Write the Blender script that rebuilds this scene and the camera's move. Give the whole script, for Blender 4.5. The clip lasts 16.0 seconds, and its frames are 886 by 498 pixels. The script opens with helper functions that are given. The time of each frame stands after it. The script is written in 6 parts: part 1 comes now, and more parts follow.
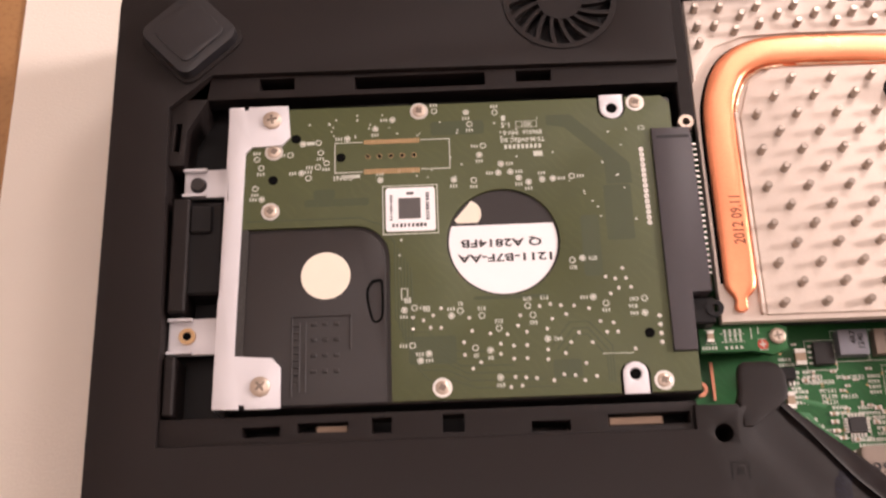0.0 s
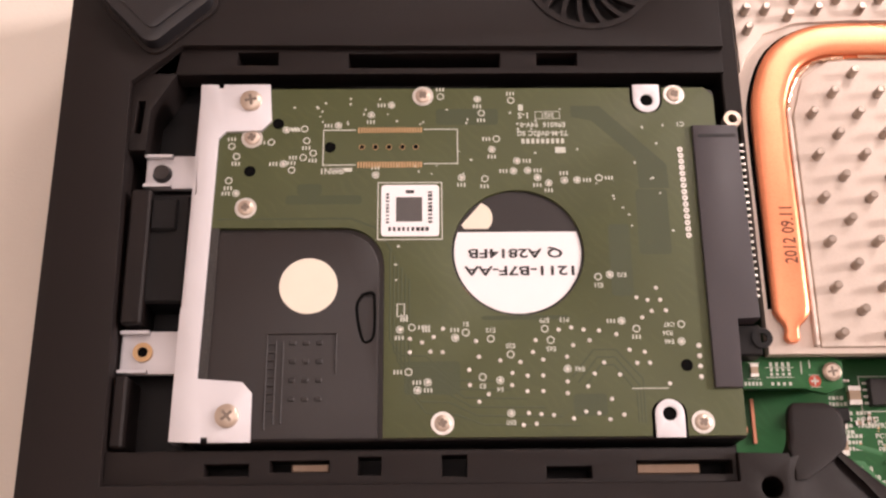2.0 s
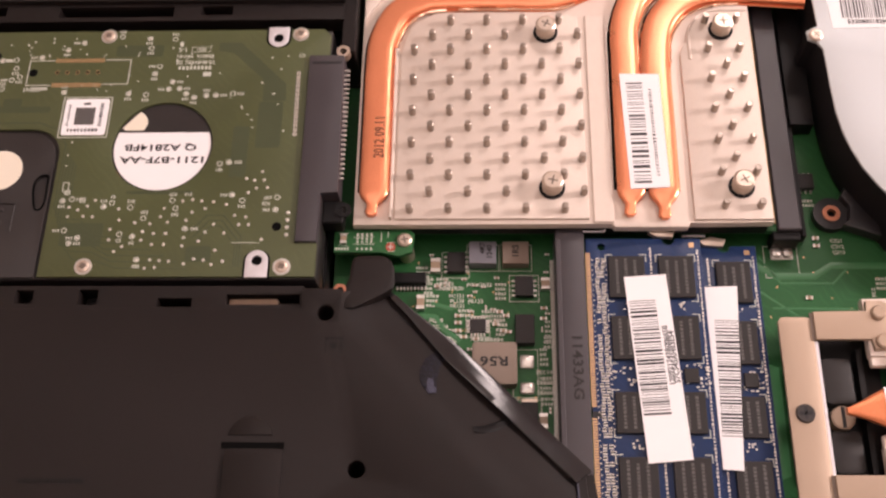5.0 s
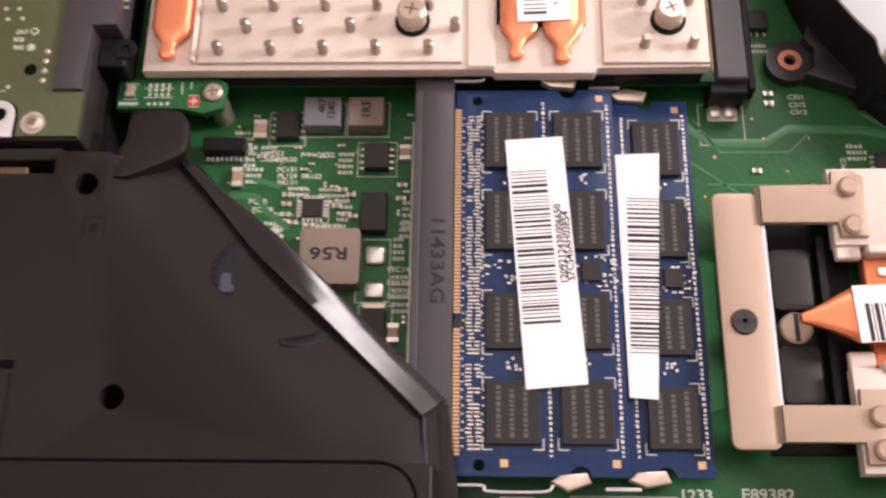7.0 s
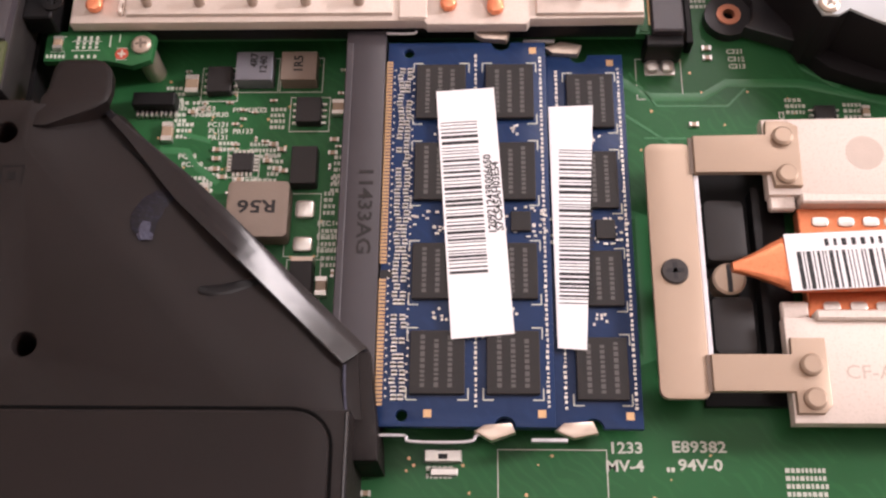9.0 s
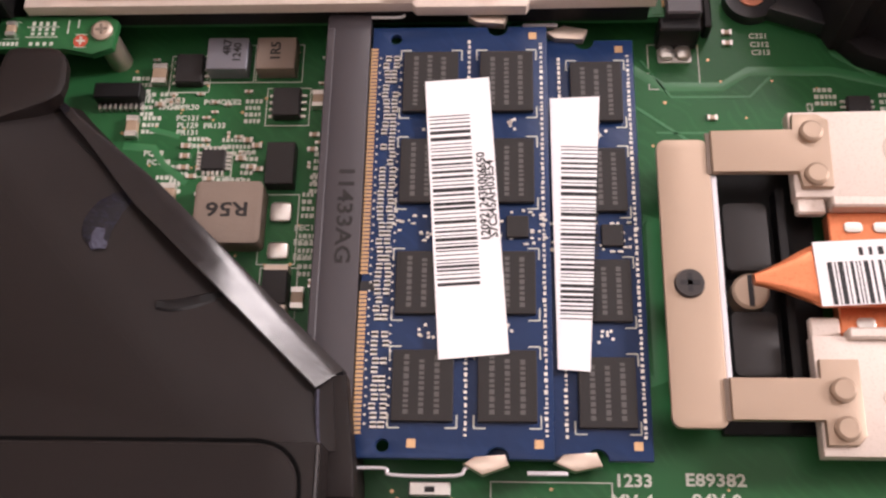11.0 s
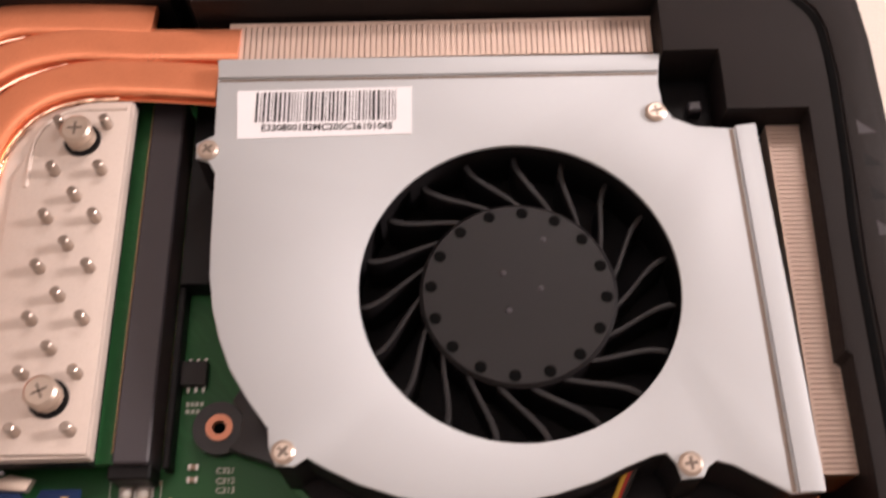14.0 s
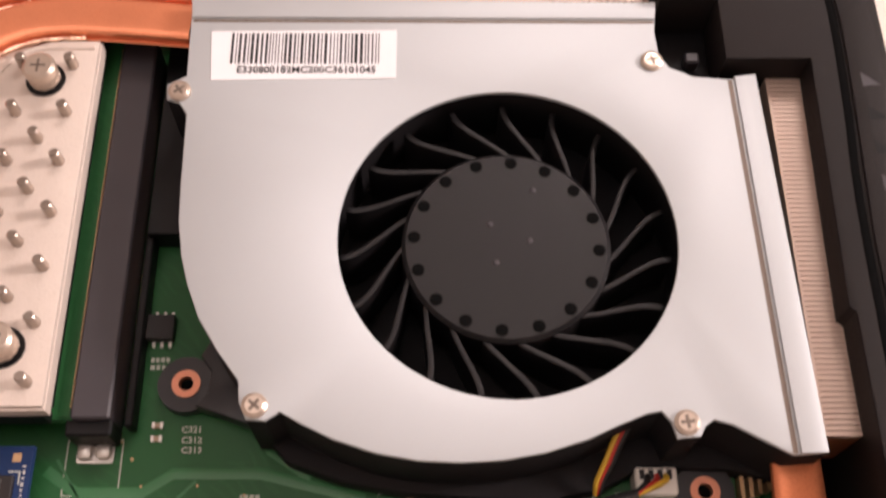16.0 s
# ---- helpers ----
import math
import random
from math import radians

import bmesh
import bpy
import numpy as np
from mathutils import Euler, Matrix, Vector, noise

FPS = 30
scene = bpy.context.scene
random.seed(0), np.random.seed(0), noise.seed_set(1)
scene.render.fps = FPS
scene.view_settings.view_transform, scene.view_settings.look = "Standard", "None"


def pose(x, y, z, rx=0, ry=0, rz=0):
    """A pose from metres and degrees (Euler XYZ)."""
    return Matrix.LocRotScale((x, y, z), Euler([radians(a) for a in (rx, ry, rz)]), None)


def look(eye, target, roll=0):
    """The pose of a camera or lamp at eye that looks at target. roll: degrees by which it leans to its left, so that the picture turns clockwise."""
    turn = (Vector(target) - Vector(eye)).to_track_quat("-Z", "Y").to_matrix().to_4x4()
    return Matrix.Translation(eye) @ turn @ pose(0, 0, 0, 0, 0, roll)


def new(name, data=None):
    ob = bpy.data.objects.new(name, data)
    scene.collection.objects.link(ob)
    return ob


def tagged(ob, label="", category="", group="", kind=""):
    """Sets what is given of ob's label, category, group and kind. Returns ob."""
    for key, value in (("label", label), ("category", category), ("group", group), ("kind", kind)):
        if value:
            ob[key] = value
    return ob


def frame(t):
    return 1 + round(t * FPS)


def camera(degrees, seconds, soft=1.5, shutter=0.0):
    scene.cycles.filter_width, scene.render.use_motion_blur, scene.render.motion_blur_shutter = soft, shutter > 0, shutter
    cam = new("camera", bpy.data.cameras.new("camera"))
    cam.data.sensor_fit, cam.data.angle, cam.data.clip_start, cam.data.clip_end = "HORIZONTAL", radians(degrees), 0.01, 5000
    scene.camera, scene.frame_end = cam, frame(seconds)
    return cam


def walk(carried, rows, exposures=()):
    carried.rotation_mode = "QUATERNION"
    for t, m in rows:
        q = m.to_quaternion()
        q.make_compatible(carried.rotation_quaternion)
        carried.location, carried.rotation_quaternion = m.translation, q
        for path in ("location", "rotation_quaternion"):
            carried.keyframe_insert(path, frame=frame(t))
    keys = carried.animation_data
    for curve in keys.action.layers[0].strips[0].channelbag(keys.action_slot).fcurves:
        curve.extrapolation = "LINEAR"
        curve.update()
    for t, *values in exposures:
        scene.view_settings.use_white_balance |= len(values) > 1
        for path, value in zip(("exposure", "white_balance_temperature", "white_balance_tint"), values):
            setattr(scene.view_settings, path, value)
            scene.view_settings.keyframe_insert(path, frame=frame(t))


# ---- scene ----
cam = camera(45.21, 16.0, soft=2.3, shutter=0.5)
PATH = [
    (0, (0.04019, -0.04883, 0.25264), (0.03868, 0.00210, 0.11156), -3.79),
    (0.5, (0.03335, -0.03427, 0.23318), (0.03549, 0.01630, 0.09198), 0.16),
    (1, (0.03019, -0.02806, 0.22203), (0.03365, 0.02207, 0.08070), 2.07),
    (1.5, (0.03586, -0.02925, 0.22207), (0.03735, 0.01888, 0.08001), 0.89),
    (2, (0.03534, -0.03313, 0.22241), (0.03671, 0.01585, 0.08063), 1.17),
    (2.5, (0.05185, -0.04055, 0.23076), (0.04996, 0.01060, 0.08976), -2.38),
    (3, (0.07639, -0.04936, 0.25146), (0.07315, 0.00679, 0.11240), -3.61),
    (3.5, (0.10044, -0.05848, 0.25896), (0.09464, -0.00018, 0.12087), -6.01),
    (4, (0.11549, -0.06848, 0.26250), (0.10981, -0.00705, 0.12577), -5.44),
    (4.5, (0.11614, -0.07323, 0.26410), (0.11058, -0.01026, 0.12807), -4.90),
    (5, (0.12923, -0.09795, 0.25587), (0.12306, -0.03531, 0.11971), -5.22),
    (5.2, (0.12766, -0.09605, 0.25355), (0.12461, -0.03959, 0.11461), -2.67),
    (7.3, (0.16386, -0.08356, 0.18673), (0.15777, -0.02867, 0.04727), -5.90),
    (7.5, (0.16774, -0.08290, 0.18743), (0.16111, -0.02956, 0.04739), -6.78),
    (8, (0.16925, -0.08501, 0.18822), (0.16337, -0.03024, 0.04870), -5.73),
    (8.5, (0.16786, -0.08811, 0.19081), (0.16229, -0.03239, 0.05165), -5.26),
    (8.7, (0.16777, -0.09341, 0.18824), (0.16323, -0.03625, 0.04963), -4.22),
    (10.8, (0.17049, -0.08191, 0.16858), (0.16281, -0.02811, 0.02877), -7.48),
    (11, (0.17189, -0.08278, 0.16839), (0.16433, -0.02804, 0.02894), -7.27),
    (11.5, (0.17336, -0.08625, 0.16921), (0.16749, -0.02988, 0.03033), -5.38),
    (12, (0.17591, -0.08185, 0.17587), (0.16820, -0.02636, 0.03672), -7.22),
    (12.5, (0.19763, -0.07604, 0.18014), (0.19199, -0.01282, 0.04423), -4.99),
    (13, (0.21756, -0.05489, 0.18701), (0.21418, 0.00861, 0.05116), -3.80),
    (13.5, (0.22843, -0.03860, 0.18360), (0.23063, 0.02422, 0.04741), 0.78),
    (14, (0.25070, -0.02643, 0.18428), (0.24930, 0.03714, 0.04842), -2.17),
    (14.5, (0.25436, -0.01958, 0.16728), (0.25206, 0.04480, 0.03182), -2.66),
    (15, (0.25180, -0.02876, 0.16521), (0.25255, 0.03404, 0.02899), 0.55),
    (15.5, (0.24878, -0.03589, 0.16638), (0.25127, 0.02769, 0.03054), 1.81),
    (16, (0.24890, -0.03062, 0.17244), (0.25132, 0.03396, 0.03708), 1.84),
]
walk(cam, [(t, look(eye, target, roll)) for t, eye, target, roll in PATH],
     [(0, 0.0, 6450, 9), (2.5, 0.0, 6450, 9), (3.5, -0.16, 6500, 10), (4.5, -0.30, 6500, 11), (5.2, -0.15, 6500, 11), (7.4, 0.03, 5980, 6), (8.6, 0.03, 5980, 6),
      (10.9, 0.0, 6000, 6), (12, -0.02, 6080, 7), (12.6, -0.24, 6250, 8), (14.0, -0.38, 6350, 8), (14.6, -0.3, 6400, 8), (16, -0.24, 6380, 8)])

# ---- light ----
MM = 0.001
world = bpy.data.worlds.new("room_air")
scene.world = world
world.use_nodes = True
_bg = world.node_tree.nodes["Background"]
_sky = world.node_tree.nodes.new("ShaderNodeTexSky")
_sky.sky_type, _sky.sun_disc = "NISHITA", False
_sky.sun_elevation, _sky.sun_rotation = radians(30), radians(90)
world.node_tree.links.new(_sky.outputs[0], _bg.inputs[0])
_bg.inputs[1].default_value = 0.1
scene.view_settings.exposure = 0.0


def area_lamp(name, eye, target, size_x, size_y, watts, colour):
    data = bpy.data.lights.new(name, "AREA")
    data.shape, data.size, data.size_y, data.energy, data.color = "RECTANGLE", size_x, size_y, watts, colour
    ob = new(name, data)
    ob.matrix_world = look(eye, target)
    return ob


area_lamp("ceiling_light", (0.10, 0.10, 1.57), (0.12, 0.02, 0.03), 1.0, 0.8, 5.4, (1.0, 0.82, 0.79))
area_lamp("table_lamp_light", (0.45, 0.58, 0.68), (0.18, 0.02, 0.03), 0.20, 0.20, 2.7, (1.0, 0.82, 0.79))
area_lamp("side_window_light", (1.49, 0.24, 0.74), (0.15, 0.03, 0.03), 0.24, 0.24, 28.5, (1.0, 0.82, 0.79))

# ---- materials ----


def material(name, colour, rough=0.5, metal=0.0, vary=0.12, scale=300.0, bump=0.0, fine=2500.0, second=None, amount=0.35, coat=0.0, islands=0.0):
    """A surface with variation at two scales and fine relief, at real size."""
    m = bpy.data.materials.new(name)
    m.use_nodes = True
    t = m.node_tree
    b = t.nodes["Principled BSDF"]
    link = t.links.new
    co = t.nodes.new("ShaderNodeTexCoord")
    n1 = t.nodes.new("ShaderNodeTexNoise")
    n1.inputs["Scale"].default_value, n1.inputs["Detail"].default_value = scale, 4
    link(co.outputs["Object"], n1.inputs["Vector"])
    n2 = t.nodes.new("ShaderNodeTexNoise")
    n2.inputs["Scale"].default_value, n2.inputs["Detail"].default_value = fine, 2
    link(co.outputs["Object"], n2.inputs["Vector"])
    lo = [c * (1 - vary) for c in colour]
    hi = [min(1, c * (1 + vary)) for c in colour]
    mix = t.nodes.new("ShaderNodeMix")
    mix.data_type = "RGBA"
    mix.inputs[6].default_value, mix.inputs[7].default_value = (*lo, 1), (*hi, 1)
    link(n1.outputs[0], mix.inputs[0])
    out = mix.outputs[2]
    if second:
        ramp = t.nodes.new("ShaderNodeMapRange")
        ramp.inputs[1].default_value, ramp.inputs[2].default_value, ramp.inputs[4].default_value = 0.52, 0.7, amount
        link(n2.outputs[0], ramp.inputs[0])
        mx = t.nodes.new("ShaderNodeMix")
        mx.data_type = "RGBA"
        mx.inputs[7].default_value = (*second, 1)
        link(ramp.outputs[0], mx.inputs[0])
        link(out, mx.inputs[6])
        out = mx.outputs[2]
    link(out, b.inputs["Base Color"])
    b.inputs["Metallic"].default_value = metal
    rr = t.nodes.new("ShaderNodeMapRange")
    rr.inputs[3].default_value, rr.inputs[4].default_value = max(0.02, rough - 0.07), min(1, rough + 0.07)
    link(n1.outputs[0], rr.inputs[0])
    link(rr.outputs[0], b.inputs["Roughness"])
    b.inputs["Coat Weight"].default_value = coat
    b.inputs["Coat Roughness"].default_value = 0.25
    if bump:
        bp = t.nodes.new("ShaderNodeBump")
        bp.inputs["Strength"].default_value, bp.inputs["Distance"].default_value = bump, 0.0002
        link(n2.outputs[0], bp.inputs["Height"])
        link(bp.outputs[0], b.inputs["Normal"])
    return m


def board_material(name, base, trace, rough, cell):
    """Solder mask over copper: broad pours, thin routed tracks and dull gloss."""
    m = material(name, base, rough, 0.0, 0.16, 90.0, 0.12, 900.0)
    t = m.node_tree
    b = t.nodes["Principled BSDF"]
    link = t.links.new
    co = t.nodes.new("ShaderNodeTexCoord")
    vo = t.nodes.new("ShaderNodeTexVoronoi")
    vo.distance, vo.inputs["Scale"].default_value = "MANHATTAN", cell
    link(co.outputs["Object"], vo.inputs["Vector"])
    wv = t.nodes.new("ShaderNodeTexWave")
    wv.bands_direction, wv.inputs["Scale"].default_value = "DIAGONAL", 260.0
    wv.inputs["Distortion"].default_value, wv.inputs["Detail"].default_value, wv.inputs["Detail Scale"].default_value = 9.0, 1.0, 0.6
    link(co.outputs["Object"], wv.inputs["Vector"])
    a = t.nodes.new("ShaderNodeMapRange")
    a.inputs[1].default_value, a.inputs[2].default_value = 0.47, 0.53
    link(vo.outputs["Color"], a.inputs[0])
    c = t.nodes.new("ShaderNodeMapRange")
    c.inputs[1].default_value, c.inputs[2].default_value, c.inputs[4].default_value = 0.72, 0.8, 0.2
    link(wv.outputs["Fac"], c.inputs[0])
    mul = t.nodes.new("ShaderNodeMath")
    mul.operation = "MULTIPLY"
    link(a.outputs[0], mul.inputs[0])
    link(c.outputs[0], mul.inputs[1])
    mx = t.nodes.new("ShaderNodeMix")
    mx.data_type = "RGBA"
    mx.inputs[7].default_value = (*trace, 1)
    link(mul.outputs[0], mx.inputs[0])
    link(b.inputs["Base Color"].links[0].from_socket, mx.inputs[6])
    link(mx.outputs[2], b.inputs["Base Color"])
    return m


PLASTIC = material("black_plastic", (0.0098, 0.0068, 0.0064), 0.52, 0, 0.18, 60, 0.35, 9000)
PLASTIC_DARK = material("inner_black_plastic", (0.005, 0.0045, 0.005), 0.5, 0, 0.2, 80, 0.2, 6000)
GLOSS = material("worn_glossy_plastic", (0.012, 0.011, 0.013), 0.17, 0, 0.35, 350, 0.07, 700)
GLOSS.node_tree.nodes["Principled BSDF"].inputs["Specular IOR Level"].default_value = 0.65
SCUFF = material("scuffed_plastic", (0.008, 0.007, 0.010), 0.5, 0, 0.5, 1500, 0.8, 1300, (0.016, 0.017, 0.034), 0.7)
SCUFF_PALE = material("pale_scuff", (0.05, 0.05, 0.075), 0.5, 0, 0.5, 1500, 0.5, 1300, (0.02, 0.02, 0.03), 0.6)
FOAM = material("dark_foam", (0.03, 0.027, 0.025), 0.8, 0, 0.5, 900, 0.8, 2200, (0.075, 0.07, 0.062), 0.6)
for _m in (SCUFF, SCUFF_PALE):
    _m.node_tree.nodes["Principled BSDF"].inputs["Specular IOR Level"].default_value = 0.2
EYELET = material("dull_copper", (0.64, 0.27, 0.17), 0.4, 0.6, 0.12, 500, 0.15, 3000)
PIN = material("machined_pin", (0.40, 0.345, 0.30), 0.3, 0.9, 0.12, 400, 0.1, 3000)
FILLET = material("solder_fillet", (0.98, 0.68, 0.50), 0.16, 1.0, 0.06, 500, 0.6, 900)
COPPER_DARK = material("tarnished_shaded_copper", (0.70, 0.24, 0.11), 0.34, 0.7, 0.15, 90, 0.15, 2500, (0.48, 0.13, 0.05), 0.4)
PLASTIC_GREY = material("grey_connector_plastic", (0.042, 0.037, 0.043), 0.42, 0, 0.12, 150, 0.15, 5000)
for _m in (PLASTIC, PLASTIC_DARK):
    _m.node_tree.nodes["Principled BSDF"].inputs["Specular IOR Level"].default_value = 0.24
HOUSING = material("fan_housing_black", (0.011, 0.010, 0.011), 0.6, 0, 0.2, 80, 0.2, 6000)
HOUSING.node_tree.nodes["Principled BSDF"].inputs["Specular IOR Level"].default_value = 0.15
RUBBER = material("rubber", (0.014, 0.013, 0.015), 0.4, 0, 0.15, 200, 0.15, 5000)
DRIVE_BOARD = board_material("drive_board", (0.062, 0.075, 0.026), (0.085, 0.10, 0.036), 0.5, 260)
DRIVE_TRACK = material("drive_track", (0.046, 0.060, 0.024), 0.5, 0, 0.12, 150, 0.1, 900)
BOARD = board_material("main_board", (0.024, 0.108, 0.035), (0.040, 0.165, 0.055), 0.38, 190)
MODULE_BOARD = board_material("module_board", (0.013, 0.031, 0.095), (0.018, 0.044, 0.135), 0.36, 320)
for _m in (BOARD, MODULE_BOARD):
    _m.node_tree.nodes["Principled BSDF"].inputs["Specular IOR Level"].default_value = 0.22
STEEL = material("bright_steel", (0.66, 0.65, 0.68), 0.5, 0.55, 0.06, 120, 0.1, 4000)
PLATED = material("plated_heatsink", (0.70, 0.61, 0.54), 0.5, 0.3, 0.06, 120, 0.25, 3500, (0.55, 0.47, 0.40), 0.3)
CAST = material("cast_alloy", (0.70, 0.62, 0.56), 0.55, 0.35, 0.06, 160, 0.08, 2600, (0.50, 0.43, 0.36), 0.35)
BRACKET_TAN = material("satin_bracket", (0.43, 0.33, 0.25), 0.45, 0.5, 0.05, 90, 0.1, 5000)
COPPER = material("copper", (0.87, 0.32, 0.165), 0.3, 0.65, 0.1, 110, 0.15, 2500, (0.74, 0.22, 0.10), 0.35)
GOLD = material("gold_plating", (0.56, 0.37, 0.20), 0.4, 0.7, 0.08, 800)
SOLDER = material("solder", (0.66, 0.64, 0.60), 0.35, 0.85, 0.12, 900, 0.3, 4000)
SCREW = material("nickel_screw", (0.58, 0.49, 0.41), 0.34, 0.8, 0.1, 700, 0.15, 4000)
RIBBON = material("ribbon_film", (0.26, 0.07, 0.025), 0.45, 0, 0.3, 900, 0.15, 2500, (0.05, 0.02, 0.012), 0.5)
LATCH = material("latch_metal", (0.20, 0.14, 0.10), 0.42, 0.7, 0.2, 300, 0.2, 2000)
RECESS = material("recess_and_fold_shade", (0.20, 0.16, 0.13), 0.5, 0.4, 0.1, 700)
BLACK_SCREW = material("black_screw", (0.05, 0.045, 0.045), 0.35, 0.5, 0.1, 700)
DRIVE_BLACK = material("drive_black_paint", (0.020, 0.017, 0.017), 0.45, 0.1, 0.12, 90, 0.12, 5000)
FAN_PLATE = material("fan_plate_aluminium", (0.52, 0.55, 0.565), 0.5, 0.35, 0.03, 40, 0.06, 6000)
FAN_GREY = material("fan_rotor_plastic", (0.0098, 0.0088, 0.0095), 0.42, 0, 0.12, 150, 0.15, 5000)
FAN_GREY.node_tree.nodes["Principled BSDF"].inputs["Specular IOR Level"].default_value = 0.3
FIN = material("aluminium_fin", (0.68, 0.53, 0.44), 0.5, 0.5, 0.12, 600, 0.2, 3000)
PAPER = material("label_paper", (0.86, 0.86, 0.88), 0.6, 0, 0.02, 200)
CREAM = material("cream_sticker", (0.80, 0.74, 0.62), 0.55, 0, 0.04, 200, 0.1, 3000)
INK = material("black_ink", (0.012, 0.012, 0.014), 0.6, 0, 0.1, 900)
SILK = material("white_silkscreen", (0.55, 0.57, 0.50), 0.6, 0, 0.08, 900)
CHIP = material("chip_package", (0.022, 0.020, 0.020), 0.5, 0, 0.15, 300, 0.3, 7000)
CHIP.node_tree.nodes["Principled BSDF"].inputs["Specular IOR Level"].default_value = 0.3
CHIP_MARK = material("chip_marking", (0.085, 0.08, 0.078), 0.6, 0, 0.1, 900)
INDUCTOR = material("inductor_ferrite", (0.23, 0.18, 0.145), 0.5, 0.2, 0.08, 300, 0.3, 5000)
INDUCTOR_GREY = material("inductor_grey", (0.20, 0.20, 0.23), 0.45, 0.3, 0.08, 300, 0.3, 5000)
CAP_TAN = material("capacitor_ceramic", (0.34, 0.25, 0.17), 0.45, 0, 0.12, 500)
WOOD = material("oak_table", (0.36, 0.19, 0.075), 0.5, 0, 0.25, 30, 0.3, 700, (0.24, 0.11, 0.04), 0.5)
CLOTH = material("white_mat", (0.80, 0.74, 0.66), 0.75, 0, 0.05, 25, 0.4, 1500)
WALL = material("wall_paint", (0.74, 0.69, 0.65), 0.8, 0, 0.04, 3, 0.1, 300)
CEILING = material("ceiling_paint", (0.78, 0.74, 0.70), 0.85, 0, 0.03, 3, 0.1, 300)
WIRE_RED = material("red_wire", (0.45, 0.03, 0.02), 0.4)
WIRE_YELLOW = material("yellow_wire", (0.65, 0.42, 0.04), 0.4)
WIRE_BLACK = material("black_wire", (0.015, 0.015, 0.015), 0.4)
NYLON = material("white_nylon", (0.75, 0.72, 0.66), 0.45)
WELL = material("dark_hole", (0.004, 0.004, 0.004), 0.9, 0, 0.1, 500)
WELL.node_tree.nodes["Principled BSDF"].inputs["Specular IOR Level"].default_value = 0.05
CAST_SPOT = material("cast_ejector_mark", (0.54, 0.46, 0.40), 0.6, 0.35, 0.1, 300, 0.2, 2600)
STAMP = material("stamped_ink", (0.16, 0.05, 0.02), 0.6, 0, 0.1, 900)
CROSS_RED = material("red_marking", (0.40, 0.06, 0.03), 0.5)

# ---- mesh helpers: millimetres in, metres out ----


def box(bm, x0, y0, z0, x1, y1, z1, bevel=0.0, seg=1):
    v = bmesh.ops.create_cube(bm, size=1.0)["verts"]
    for p in v:
        p.co = Vector(((x0 + x1) / 2 + p.co.x * (x1 - x0), (y0 + y1) / 2 + p.co.y * (y1 - y0), (z0 + z1) / 2 + p.co.z * (z1 - z0)))
    if bevel:
        bmesh.ops.bevel(bm, geom=list({e for p in v for e in p.link_edges}), offset=bevel, segments=seg, profile=0.5, affect="EDGES")
    return bm


def cyl(bm, x, y, z0, z1, r, r2=None, seg=24):
    bmesh.ops.create_cone(bm, cap_ends=True, segments=seg, radius1=r, radius2=r if r2 is None else r2, depth=z1 - z0, matrix=Matrix.Translation((x, y, (z0 + z1) / 2)))
    return bm


def ring(bm, x, y, z0, z1, r0, r1, seg=28):
    """A tube standing up, from inner radius r0 to outer radius r1."""
    rows = []
    for r, z in ((r0, z0), (r1, z0), (r1, z1), (r0, z1)):
        rows.append([bm.verts.new((x + r * math.cos(2 * math.pi * i / seg), y + r * math.sin(2 * math.pi * i / seg), z)) for i in range(seg)])
    for k in range(4):
        a, b = rows[k], rows[(k + 1) % 4]
        for i in range(seg):
            bm.faces.new((a[i], a[(i + 1) % seg], b[(i + 1) % seg], b[i]))
    return bm


def arc(cx, cy, r, a0, a1, n=12):
    return [(cx + r * math.cos(radians(a0 + (a1 - a0) * i / n)), cy + r * math.sin(radians(a0 + (a1 - a0) * i / n))) for i in range(n + 1)]


def rounded(x0, y0, x1, y1, r, n=4):
    return arc(x0 + r, y0 + r, r, 180, 270, n) + arc(x1 - r, y0 + r, r, 270, 360, n) + arc(x1 - r, y1 - r, r, 0, 90, n) + arc(x0 + r, y1 - r, r, 90, 180, n)


def slab(bm, outline, z0, z1, holes=(), bevel=0.0):
    """A flat plate with any outline, and with holes that go through it."""
    edges = []
    for loop in (outline, *holes):
        vs = [bm.verts.new((x, y, z1)) for x, y in loop]
        edges += [bm.edges.new((vs[i], vs[(i + 1) % len(vs)])) for i in range(len(vs))]
    faces = [f for f in bmesh.ops.triangle_fill(bm, edges=edges, use_beauty=True, use_dissolve=False, normal=(0, 0, 1))["geom"] if isinstance(f, bmesh.types.BMFace)]
    for f in faces:
        f.normal_update()
        if f.normal.z < 0:
            f.normal_flip()
    low = bmesh.ops.extrude_face_region(bm, geom=faces)["geom"]
    moved = [g for g in low if isinstance(g, bmesh.types.BMVert)]
    for v in moved:
        v.co.z = z0
    bmesh.ops.recalc_face_normals(bm, faces=bm.faces[:])
    if bevel:
        rim = [e for e in edges if e.is_valid and len(e.link_faces) == 2]
        bmesh.ops.bevel(bm, geom=rim, offset=bevel, segments=2, profile=0.5, affect="EDGES", clamp_overlap=True)
    return bm


